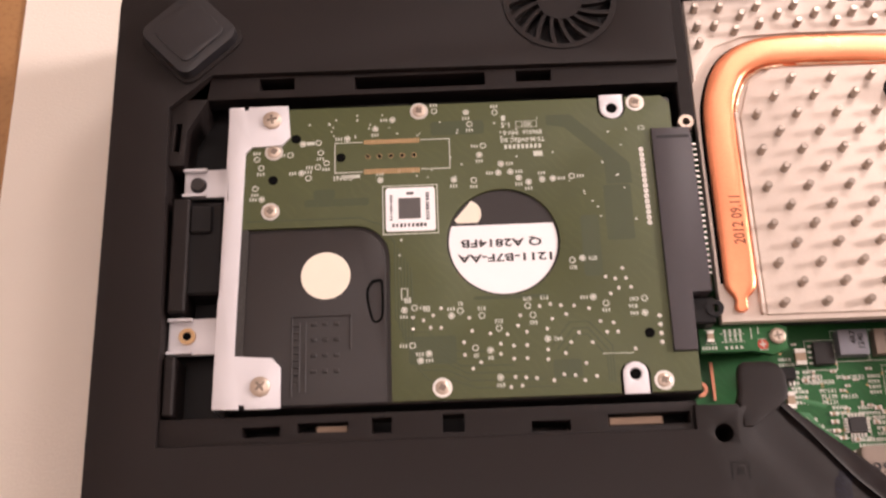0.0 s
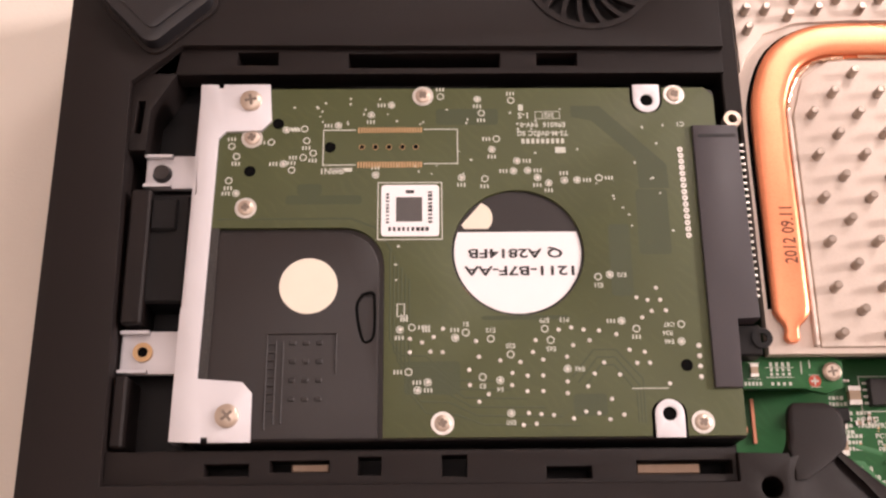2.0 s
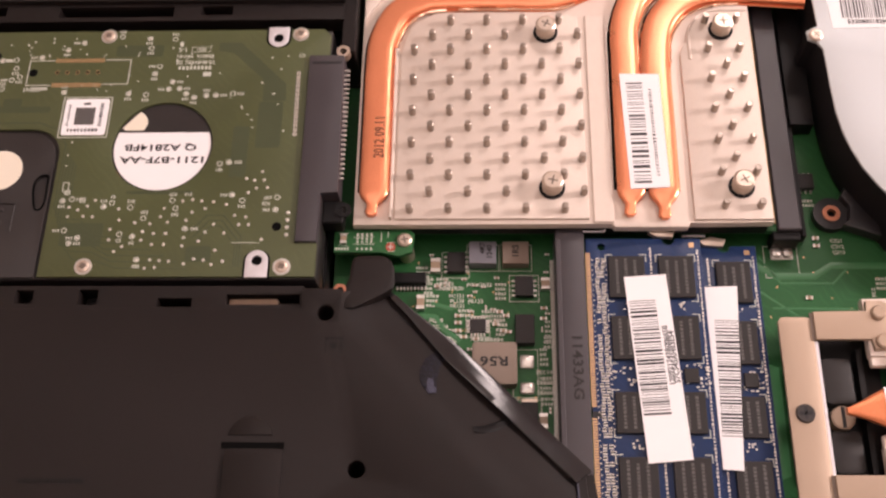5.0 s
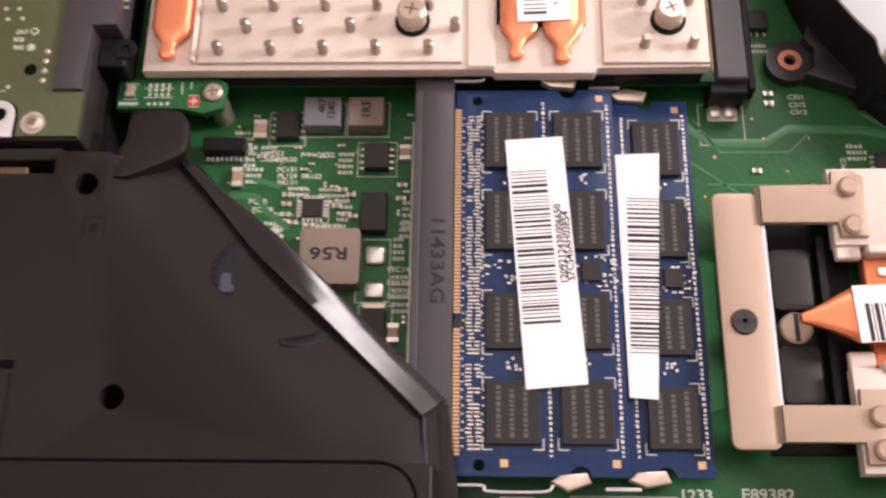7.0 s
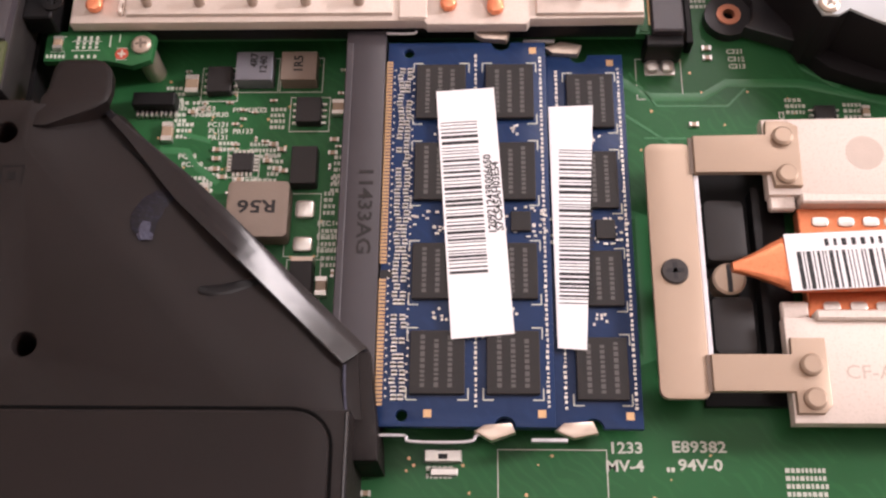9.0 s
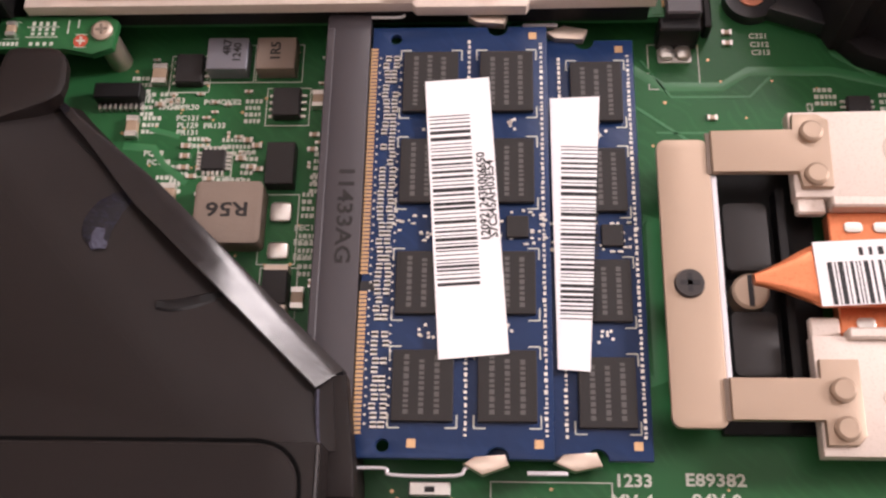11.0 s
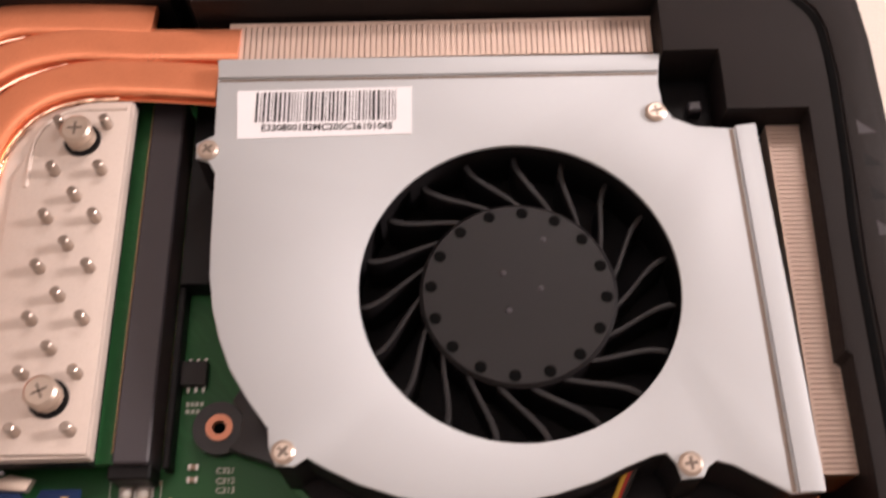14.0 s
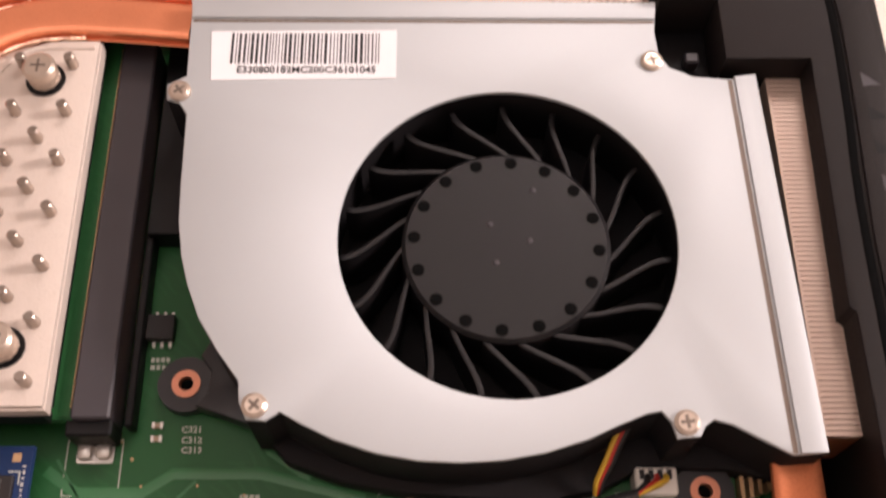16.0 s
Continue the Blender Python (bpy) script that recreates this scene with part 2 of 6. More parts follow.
def sweep(bm, path, width, height, z, seg=16, power=2.6, taper=None):
    """A flattened tube along a path in the plane; taper gives width factors along it."""
    n = len(path)
    loops = []
    for i, (x, y) in enumerate(path):
        x0, y0 = path[max(0, i - 1)]
        x1, y1 = path[min(n - 1, i + 1)]
        d = math.hypot(x1 - x0, y1 - y0)
        nx, ny = -(y1 - y0) / d, (x1 - x0) / d
        k = taper[i] if taper else 1.0
        loop = []
        for j in range(seg):
            a = 2 * math.pi * j / seg
            c, s = math.cos(a), math.sin(a)
            u = math.copysign(abs(c) ** (2 / power), c) * width / 2 * k
            w = math.copysign(abs(s) ** (2 / power), s) * height / 2 * (0.5 + 0.5 * k)
            loop.append(bm.verts.new((x + nx * u, y + ny * u, z + w)))
        loops.append(loop)
    for a, b in zip(loops, loops[1:]):
        for j in range(seg):
            bm.faces.new((a[j], a[(j + 1) % seg], b[(j + 1) % seg], b[j]))
    bm.faces.new(loops[0][::-1])
    bm.faces.new(loops[-1])
    bmesh.ops.recalc_face_normals(bm, faces=bm.faces[:])
    return bm


def wire(bm, points, r, seg=8):
    """A round wire through points in space."""
    pts = [Vector(p) for p in points]
    loops = []
    for i, p in enumerate(pts):
        d = (pts[min(i + 1, len(pts) - 1)] - pts[max(i - 1, 0)]).normalized()
        u = d.cross(Vector((0.3, 0.2, 1))).normalized()
        w = d.cross(u)
        loops.append([bm.verts.new(p + r * (u * math.cos(2 * math.pi * j / seg) + w * math.sin(2 * math.pi * j / seg))) for j in range(seg)])
    for a, b in zip(loops, loops[1:]):
        for j in range(seg):
            bm.faces.new((a[j], a[(j + 1) % seg], b[(j + 1) % seg], b[j]))
    bm.faces.new(loops[0][::-1])
    bm.faces.new(loops[-1])
    bmesh.ops.recalc_face_normals(bm, faces=bm.faces[:])
    return bm


def smooth_path(points, n=10):
    """Catmull-Rom through points of any dimension."""
    out = []
    P = [points[0], *points, points[-1]]
    for i in range(1, len(P) - 2):
        for k in range(n):
            t = k / n
            out.append(tuple(0.5 * (2 * b + (c - a) * t + (2 * a - 5 * b + 4 * c - d) * t * t + (3 * b - a - 3 * c + d) * t ** 3) for a, b, c, d in zip(P[i - 1], P[i], P[i + 1], P[i + 2])))
    out.append(tuple(points[-1]))
    return out


def letters(bm, text, x, y, z, height, turn=0.0, spread=1.0, thick=0.04, bold=0.03):
    """Raised lettering with the built-in font, its middle at x, y."""
    cu = bpy.data.curves.new("lettering", "FONT")
    cu.body, cu.size, cu.align_x, cu.align_y, cu.extrude, cu.resolution_u, cu.offset = text, height * 1.4, "CENTER", "CENTER", thick, 2, height * bold
    ob = bpy.data.objects.new("lettering", cu)
    me = bpy.data.meshes.new_from_object(ob)
    me.transform(pose(x, y, z, 0, 0, turn) @ Matrix.Diagonal((spread, 1, 1, 1)))
    bm.from_mesh(me)
    bpy.data.objects.remove(ob)
    bpy.data.meshes.remove(me)
    return bm


ORIGIN = {}


def mesh_of(name, bm, mat, origin, smooth=True):
    for v in bm.verts:
        v.co = (v.co - Vector(origin)) * MM
    me = bpy.data.meshes.new(name)
    bm.to_mesh(me)
    bm.free()
    me.materials.append(mat)
    if smooth:
        me.shade_smooth()
        me.set_sharp_from_angle(angle=radians(32))
    return me


def thing(name, origin, label, category, group="", kind=""):
    """A thing made of parts: an empty at its base."""
    ob = new(name)
    ob.empty_display_size = 0.005
    ob.location = Vector(origin) * MM
    ORIGIN[ob.name] = origin
    return tagged(ob, label, category, group, kind)


def solid(name, bm, mat, origin, label, category, group="", kind=""):
    """A thing that is one mesh."""
    ob = new(name, mesh_of(name, bm, mat, origin))
    ob.location = Vector(origin) * MM
    ORIGIN[ob.name] = origin
    return tagged(ob, label, category, group, kind)


def part(name, bm, mat, parent, label="", kind=""):
    origin = ORIGIN[parent.name]
    ob = new(name, mesh_of(name, bm, mat, origin))
    ob.parent = parent
    ORIGIN[ob.name] = origin
    return tagged(ob, label, "", "", kind)


def repeat(name, me, parent, x, y, z, turn=0.0):
    """One more piece on a shared mesh."""
    o = ORIGIN[parent.name]
    ob = new(name, me)
    ob.parent = parent
    ob.location = ((x - o[0]) * MM, (y - o[1]) * MM, (z - o[2]) * MM)
    ob.rotation_euler = (0, 0, radians(turn))
    return ob


def B():
    return bmesh.new()


def screw_mesh(r, h, slot=0.26):
    """A pan head with a cross recess, standing on z = 0."""
    bm = B()
    cyl(bm, 0, 0, 0, h * 0.6, r, r, 24)
    cyl(bm, 0, 0, h * 0.6, h, r, r * 0.72, 24)
    me = mesh_of("screw", bm, SCREW, (0, 0, 0))
    me.materials.append(RECESS)
    bm = bmesh.new()
    bm.from_mesh(me)
    k = slot * r
    for a, c in ((r * 0.55, k * 0.5), (k * 0.5, r * 0.55)):
        n = len(bm.faces)
        box(bm, -a * MM, -c * MM, (h - 0.02) * MM, a * MM, c * MM, (h + 0.03) * MM)
        bm.faces.ensure_lookup_table()
        for f in bm.faces[n:]:
            f.material_index = 1
    bm.to_mesh(me)
    bm.free()
    return me


SCREW_SMALL = screw_mesh(1.75, 0.8)
SCREW_MID = screw_mesh(2.1, 0.9)


def barcode(parent, x0, y0, x1, y1, z, along, seed, lo=0.12, hi=0.55, fill=0.5, about=(0, 0), turn=0.0, shift=(0, 0)):
    """Printed bars between two corners, set side by side along x or y, each a piece."""
    r = random.Random(seed)
    a, b = (x0, x1) if along == "x" else (y0, y1)
    while a < b - hi:
        w = r.uniform(lo, hi) if r.random() < 0.6 else lo
        bm = B()
        if along == "x":
            box(bm, a, y0, z, a + w, y1, z + 0.03)
        else:
            box(bm, x0, a, z, x1, a + w, z + 0.03)
        bmesh.ops.rotate(bm, verts=bm.verts[:], cent=(*about, 0), matrix=Matrix.Rotation(radians(turn), 3, "Z"))
        bmesh.ops.translate(bm, verts=bm.verts[:], vec=(*shift, 0))
        part("bar", bm, INK, parent)
        a += w + r.uniform(lo, hi * 2 * (1 - fill)) + lo * 0.5


def turned(bm, cx, cy, deg):
    bmesh.ops.rotate(bm, verts=bm.verts[:], cent=(cx, cy, 0), matrix=Matrix.Rotation(radians(deg), 3, "Z"))
    return bm


# ---- room ----
ZC = 36.7   # top of the turned-over laptop
X0, X1, Y0, Y1, H = -900, 1500, -1200, 1300, 1600


def room():
    solid("table_top", slab(B(), rounded(-600, -500, 900, 600, 20), -28, 0, (), 2.0), WOOD, (150, 0, 0), "brown oak table top with fine grain", "table", "", "structure")
    solid("floor", box(B(), X0, Y0, -760, X1, Y1, -750), WOOD, (150, 0, -750), "plain wooden floor", "floor", "", "structure")
    solid("ceiling", box(B(), X0, Y0, H, X1, Y1, H + 20), CEILING, (150, 0, H), "plain white ceiling", "ceiling", "", "structure")
    bm = box(B(), X1, Y0, -750, X1 + 60, Y1, 580)
    box(bm, X1, Y0, 900, X1 + 60, Y1, H)
    box(bm, X1, Y0, 580, X1 + 60, 80, 900)
    box(bm, X1, 400, 580, X1 + 60, Y1, 900)
    solid("wall_east", bm, WALL, (X1, 0, -750), "plain painted wall with a small window opening", "wall", "", "structure")
    solid("wall_south", box(B(), X0, Y0 - 60, -750, X1, Y0, H), WALL, (150, Y0, -750), "plain painted wall", "wall", "", "structure")
    solid("wall_west", box(B(), X0 - 60, Y0, -750, X0, Y1, H), WALL, (X0, 0, -750), "plain painted wall", "wall", "", "structure")
    bm = box(B(), X0, Y1, -750, X1, Y1 + 60, H)
    solid("wall_north", bm, WALL, (150, Y1, -750), "plain painted wall", "wall", "", "structure")
    bm = slab(B(), [(-82.4, -330), (520, -330), (520, 330), (-72.4, 330)], 0, 0.8)
    solid("table_mat", bm, CLOTH, (150, 0, 0), "off-white mat lying under the laptop", "mat")


room()

# ---- laptop case, lying upside down with its covers off ----
OPENING = [(-22, -11.5), (88, -11.5), (88, -6.6), (97, -6.8), (97, -15), (136, -57), (150, -57), (150, -80), (308.5, -80), (308.5, 24.4), (307.6, 25.2), (308.8, 66.9), (295.6, 66.9),
           (295.6, 78.6), (286.4, 78.6), (286.4, 90.8), (206, 90.8), (202, 99.4), (93, 99.4), (93, 73.2), (-14, 73.9), (-23.4, 66.0)]
CASE = [(-36.6, -150), (321.2, -150), (321.0, 80), (320.4, 88), (318.2, 95.4), (313.8, 101.2), (306, 104.6), (200, 106.0), (90, 105.4), (40, 105.0), (0, 104.4), (-25, 103.4)] + arc(-26.6, 93.2, 10, 93, 180, 6)[1:]


def laptop():
    lap = thing("laptop_base", (140, -20, 0), "black plastic laptop turned upside down with its bottom covers removed", "laptop")
    grille = arc(67.3, 90.4, 12.4, 0, 360, 40)[:-1]
    bm = slab(B(), CASE, 12, ZC, (OPENING, grille, arc(93.4, -12.6, 1.85, 0, 360, 18)[:-1], arc(102.0, -47.5, 1.85, 0, 360, 18)[:-1]), 0.45)
    part("case", bm, PLASTIC, lap, "satin black plastic case")
    part("lower_shell", slab(B(), [(140 + (x - 140) * 1.012, -20 + (y + 20) * 1.008) for x, y in CASE], 1.5, 12, (), 2.0), PLASTIC, lap)
    part("inner_floor", box(B(), -30, -100, 12, 315, 97, 13), PLASTIC_DARK, lap)
    part("drive_bay_floor", box(B(), -22, -11.5, 13, 91, 72.4, 25.5), PLASTIC_DARK, lap)
    # rubber foot, a square pad set on its corner
    bm = slab(B(), rounded(-8.3, -8.3, 8.3, 8.3, 2.6, 5), ZC - 0.2, 40.4, (), 0.9)
    turned(bm, 0, 0, 43)
    bmesh.ops.translate(bm, verts=bm.verts[:], vec=(-18.9, 83.5, 0))
    foot = part("rubber_foot", bm, RUBBER, lap, "raised square rubber foot")
    bm = slab(B(), rounded(-6.1, -6.1, 6.1, 6.1, 1.9, 5), 40.3, 40.8, (), 0.25)
    turned(bm, 0, 0, 43)
    bmesh.ops.translate(bm, verts=bm.verts[:], vec=(-18.9, 83.5, 0))
    part("foot_pad", bm, RUBBER, foot)
    bm = slab(B(), rounded(-9.2, -9.2, 9.2, 9.2, 3.2, 5), ZC - 0.1, ZC + 0.7, (), 0.35)
    turned(bm, 0, 0, 43)
    bmesh.ops.translate(bm, verts=bm.verts[:], vec=(-18.9, 83.5, 0))
    part("foot_seat", bm, PLASTIC, lap)
    # round intake grille with swept vanes
    part("grille_rim", ring(B(), 67.3, 90.4, ZC - 1.6, ZC + 0.25, 12.0, 13.3, 48), PLASTIC, lap)
    part("grille_hub", cyl(B(), 67.3, 90.4, ZC - 1.6, ZC + 0.05, 5.5, 5.3, 40), PLASTIC, lap)
    bm = B()
    n = 9
    inner, outer = [], []
    for i in range(n + 1):
        s = i / n
        a, r = radians(15 * s), 5.2 + 7.0 * s
        w = 0.42 + 0.16 * s
        inner.append((r * math.cos(a) + w * math.sin(a), r * math.sin(a) - w * math.cos(a)))
        outer.append((r * math.cos(a) - w * math.sin(a), r * math.sin(a) + w * math.cos(a)))
    slab(bm, inner + outer[::-1], ZC - 1.5, ZC - 0.05)
    vane = mesh_of("grille_vane", bm, PLASTIC, (0, 0, 0))
    for i in range(18):
        repeat("grille_vane", vane, lap, 67.3, 90.4, 0, 360 * i / 18 + 7)
    part("grille_well", cyl(B(), 67.3, 90.4, ZC - 5.5, ZC - 3.6, 12.6, 12.6, 40), PLASTIC_DARK, lap)
    # ledges with latch slots along the drive bay
    slots = [(-3.2, 70.2, 4.9, 73.1), (18.8, 69.5, 48.8, 72.7), (56.0, 69.9, 64.1, 72.7)]
    part("upper_ledge", slab(B(), [(-20, 68.2), (93, 68.2), (93, 73.2), (-14, 73.9)], 30, 35.2, [[(a, b), (c, b), (c, d), (a, d)] for a, b, c, d in slots], 0.15), PLASTIC, lap)
    slots = [(-4.7, -9.9, 3.1, -7.8), (6.7, -9.3, 17.1, -7.3), (22.0, -9.9, 26.1, -6.7), (36.6, -10.2, 41.0, -6.5), (54.8, -10.7, 62.7, -8.6), (70.5, -10.1, 87.2, -7.7)]
    part("lower_ledge", slab(B(), [(-22, -11.5), (88, -11.5), (88, -5.6), (-22, -5.6)], 30, 35.4, [[(a, b), (c, b), (c, d), (a, d)] for a, b, c, d in slots], 0.15), PLASTIC, lap)
    part("latch_strip", box(B(), 70.7, -9.9, 29, 82.0, -7.9, 33.6, 0.3), LATCH, lap, "dull metal strip in a latch slot")
    part("latch_strip", box(B(), 10.2, -9.2, 29, 16.9, -7.5, 33.2, 0.3), LATCH, lap)
    part("divider_wall", box(B(), 92.6, 58.5, 13, 96.2, 94.6, 34.6, 0.3), PLASTIC, lap)
    slots = [(97.8, 95.6, 104, 98.4), (117, 95.6, 125, 98.3), (143, 96.8, 149.4, 98.8), (165.4, 96.0, 176.1, 98.6), (183.6, 95.6, 192.2, 97.8)]
    part("back_ledge", slab(B(), [(93.2, 94.4), (201, 94.6), (201, 99.4), (93.2, 99.4)], 24, 35.0, [[(a, b), (c, b), (c, d), (a, d)] for a, b, c, d in slots] + [arc(110.4, 97.0, 1.2, 0, 360, 12)[:-1]], 0.15), PLASTIC, lap)
    # sloping wedge of the lower cover beside the memory
    inner = [(97, -7.0), (97, -15)] + [(97 + 39 * k / 6, -15 - 42 * k / 6) for k in range(1, 7)] + [(143, -57)]
    outer = [(107.2, -5.6), (110.0, -8.6)] + [(110.0 + 40 * k / 6, -8.6 - 38.6 * k / 6) for k in range(1, 7)] + [(151.0, -57)]
    bm = B()
    rows = []
    for (ax, ay), (bx, by) in zip(inner, outer):
        ax, ay = ax - 0.7, ay - 0.6
        row = []
        for k in range(9):
            s = k / 8
            row.append(bm.verts.new((ax + (bx - ax) * s, ay + (by - ay) * s, ZC + 0.012 - (ZC - 30.6) * s * s * (3 - 2 * s))))
        d = math.hypot(bx - ax, by - ay)
        row.append(bm.verts.new((bx + 1.2, by + 1.1, 27.0)))
        row.append(bm.verts.new((bx + 1.3, by + 1.2, 16)))
        row.append(bm.verts.new((ax, ay, 16)))
        rows.append(row)
    for a, b in zip(rows, rows[1:]):
        for k in range(12):
            bm.faces.new((a[k], a[(k + 1) % 12], b[(k + 1) % 12], b[k]))
    bm.faces.new(rows[0])
    bm.faces.new(rows[-1][::-1])
    bmesh.ops.recalc_face_normals(bm, faces=bm.faces[:])
    wedge = part("cover_wedge", bm, PLASTIC, lap, "sloping black plastic edge of the lower cover")
    rim = B()
    rails = []
    profile = ((-2.0, -1.85, 0.94), (-1.85, -1.7, 1.0), (-0.8, -0.75, 0.68), (0.2, 0.2, 0.36), (1.1, 1.05, 0.08), (1.35, 1.3, -0.1), (1.5, 1.42, -2.4), (0.9, 0.85, -2.8), (-1.7, -1.6, -0.4))
    for i in range(17):
        u = i / 16
        bx, by = (107.4, -6.1) if i == 0 else (110.0 + 40 * u, -8.6 - 38.6 * u)
        lean = max(0.1, 1.2 + 2.2 * (u - 0.68)) if u < 0.68 else 1.2 + 0.7 * (u - 0.68)   # the rim twists, steeper towards the memory
        sag = 31.0 - 0.85 * math.sin(2 * math.pi * (min(0.87, max(u, 0.42)) - 0.645) / 0.9)
        k = min(1.0, 0.25 + 2.5 * u)
        rails.append([rim.verts.new((bx + dx * k, by + dy * k, sag + up * (1.39 * lean * k if up > 0 else 1.0))) for dx, dy, up in profile])
    for a, b in zip(rails, rails[1:]):
        for k in range(9):
            rim.faces.new((a[k], a[(k + 1) % 9], b[(k + 1) % 9], b[k]))
    rim.faces.new(rails[0])
    rim.faces.new(rails[-1][::-1])
    bmesh.ops.recalc_face_normals(rim, faces=rim.faces[:])
    part("worn_rim", rim, GLOSS, wedge, "shiny worn rim")

    def wedge_z(x, y):
        t = min(1, max(0, ((x - 97) * 0.68 - (y + 15) * 0.733) / 57.3))
        a, b = 56.5 - 3.1 * t, 70.16
        s = min(1, max(0, (x * 0.694 + y * 0.719 - a) / (b - a)))
        return ZC - (ZC - 30.6) * s * s * (3 - 2 * s)

    def ribbon(points, width, lift):
        """A thin raised strip that follows the slope."""
        bm = B()
        path = smooth_path(points, 8)
        rows = []
        for i, (x, y) in enumerate(path):
            x0, y0 = path[max(0, i - 1)]
            x1, y1 = path[min(len(path) - 1, i + 1)]
            d = math.hypot(x1 - x0, y1 - y0)
            w = width / 2 * math.sin(math.pi * (0.12 + 0.76 * i / (len(path) - 1))) ** 0.4
            row = []
            for u, up in ((-1, -0.15), (-0.6, lift), (0.6, lift), (1, -0.15)):
                px, py = x - (y1 - y0) / d * w * u, y + (x1 - x0) / d * w * u
                row.append(bm.verts.new((px, py, wedge_z(px, py) + up)))
            rows.append(row)
        for a, b in zip(rows, rows[1:]):
            for k in range(3):
                bm.faces.new((a[k], b[k], b[k + 1], a[k + 1]))
        return bm

    part("wedge_crease", ribbon([(120.8, -18.6), (117.6, -22.3), (116.5, -26.4), (117.0, -29.4)], 3.9, 0.1), SCUFF, wedge, "scuffed curved crease")
    part("worn_spot", ribbon([(117.0, -27.0), (117.0, -28.8), (117.5, -30.6)], 2.4, 0.12), SCUFF_PALE, wedge, "pale worn spot")
    # darker raised strips paint the shade in the lower crease and the rim groove
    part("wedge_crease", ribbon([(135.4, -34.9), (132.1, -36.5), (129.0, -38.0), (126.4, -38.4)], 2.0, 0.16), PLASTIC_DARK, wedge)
    part("rim_groove_shade", ribbon([(109.4, -11.2), (113.4, -14.6), (118.4, -19.4)], 0.6, 0.1), PLASTIC_DARK, wedge)
    # short tab that slopes down from the cover over the raised board
    bm = B()
    rows = []
    for y, xa, xb, za, zb in ((-11.4, 97.6, 99.6, 36.85, 36.8), (-10.2, 97.6, 101.6, 36.8, 36.35), (-8.8, 97.6, 103.8, 36.5, 35.6), (-7.2, 97.6, 106.0, 36.0, 34.9), (-5.6, 97.4, 107.9, 35.5, 34.5), (-3.8, 98.0, 108.3, 34.9, 34.4),
                              (-0.6, 98.2, 108.1, 34.5, 34.35), (0.9, 98.4, 107.5, 34.4, 34.3), (1.9, 98.8, 106.5, 34.25, 34.15), (2.5, 99.6, 105.3, 33.8, 33.7)):
        top = []
        for u, drop in ((0, 0.3), (0.03, 0.08), (0.1, 0), (0.5, 0), (0.9, 0), (0.97, 0.08), (1, 0.3)):
            top.append(bm.verts.new((xa + (xb - xa) * u, y, za + (zb - za) * u - drop)))
        low = 28 if y < -7 else 32.6
        rows.append(top + [bm.verts.new((xb, y, low)), bm.verts.new((xa, y, low))])
    for a, b in zip(rows, rows[1:]):
        for k in range(9):
            bm.faces.new((a[k], a[(k + 1) % 9], b[(k + 1) % 9], b[k]))
    bm.faces.new(rows[0])
    bm.faces.new(rows[-1][::-1])
    bmesh.ops.recalc_face_normals(bm, faces=bm.faces[:])
    part("cover_tab", bm, PLASTIC, lap)
    part("cover_corner", slab(B(), [(148, -57), (148.6, -46.9), (151.8, -46.6), (153.4, -59.0), (153.6, -63), (146, -63)], 16, 30.4, (), 0.4), PLASTIC, lap)
    # door outline on the lower cover
    bm = slab(B(), [(-10, -130), (147.2, -130)] + arc(142.2, -62.4, 5, 0, 90, 6) + [(-10, -57.2)], ZC - 0.4, ZC + 0.35, (), 0.25)
    part("door_gap", sweep(B(), [(-10, -56.85), (60, -56.85), (141.8, -56.85)] + arc(142.2, -62.4, 5.45, 84, 0, 6) + [(147.65, -100)], 0.5, 0.16, ZC + 0.03, 6, 3), WELL, lap)
    part("edge_line", sweep(B(), [(148.2, -49.0), (148.3, -52), (148.7, -56.4)], 0.5, 0.5, 31.3, 8, 2), SCUFF_PALE, lap, "worn pale edge")
    part("edge_line", sweep(B(), [(149.6, -57.4), (149.6, -62), (149.5, -79.5)], 0.5, 0.3, ZC, 8, 2), GLOSS, lap, "worn bright edge")
    part("access_door", bm, PLASTIC, lap, "flush black plastic access door")
    latch = part("door_latch", slab(B(), rounded(74.2, -57, 86.4, -43.4, 1.2), ZC - 0.3, ZC + 0.7, (), 0.3), PLASTIC, lap)
    part("latch_gap", box(B(), 73.2, -43.3, ZC, 86.6, -41.9, ZC + 0.06), WELL, latch)
    part("finger_dip", slab(B(), [(74.4, -40.4)] + arc(79.2, -41.0, 4.8, 170, 10, 8) + [(84.0, -40.4)], ZC - 0.2, ZC + 0.25, (), 0.2), PLASTIC, latch)
    for x0, y0, x1, y1 in ((31, -50.9, 45, -49.8), (93.8, -22, 94.2, -18.4), (97.2, -22, 97.6, -18.4), (94.2, -18.8, 97.2, -18.4), (95, -21, 96.4, -19.6)):
        part("cover_mark", box(B(), x0, y0, ZC, x1, y1, ZC + 0.05), PLASTIC_DARK, lap)
    # clip posts and blocks at the end of the drive bay
    part("bay_block", box(B(), -21, 22, 25, -10.8, 43.6, 33.4, 0.5), PLASTIC_DARK, lap)
    part("bay_rib", box(B(), -21.8, 17.6, 25, -18, 44, 35.2, 0.4), PLASTIC, lap)
    part("bay_corner", slab(B(), [(-23.4, 52), (-19.8, 52), (-19.4, 60.6), (-15.0, 68.2), (-14.2, 73.7), (-23.4, 65.9)], 25, 35.2, ([(-22.4, 55.5), (-21.0, 55.5), (-20.6, 62.5), (-22.0, 62.5)],), 0.15), PLASTIC, lap)
    part("bay_rib", box(B(), -21.8, -4.8, 25, -19.5, 8.2, 35.0, 0.4), PLASTIC, lap)
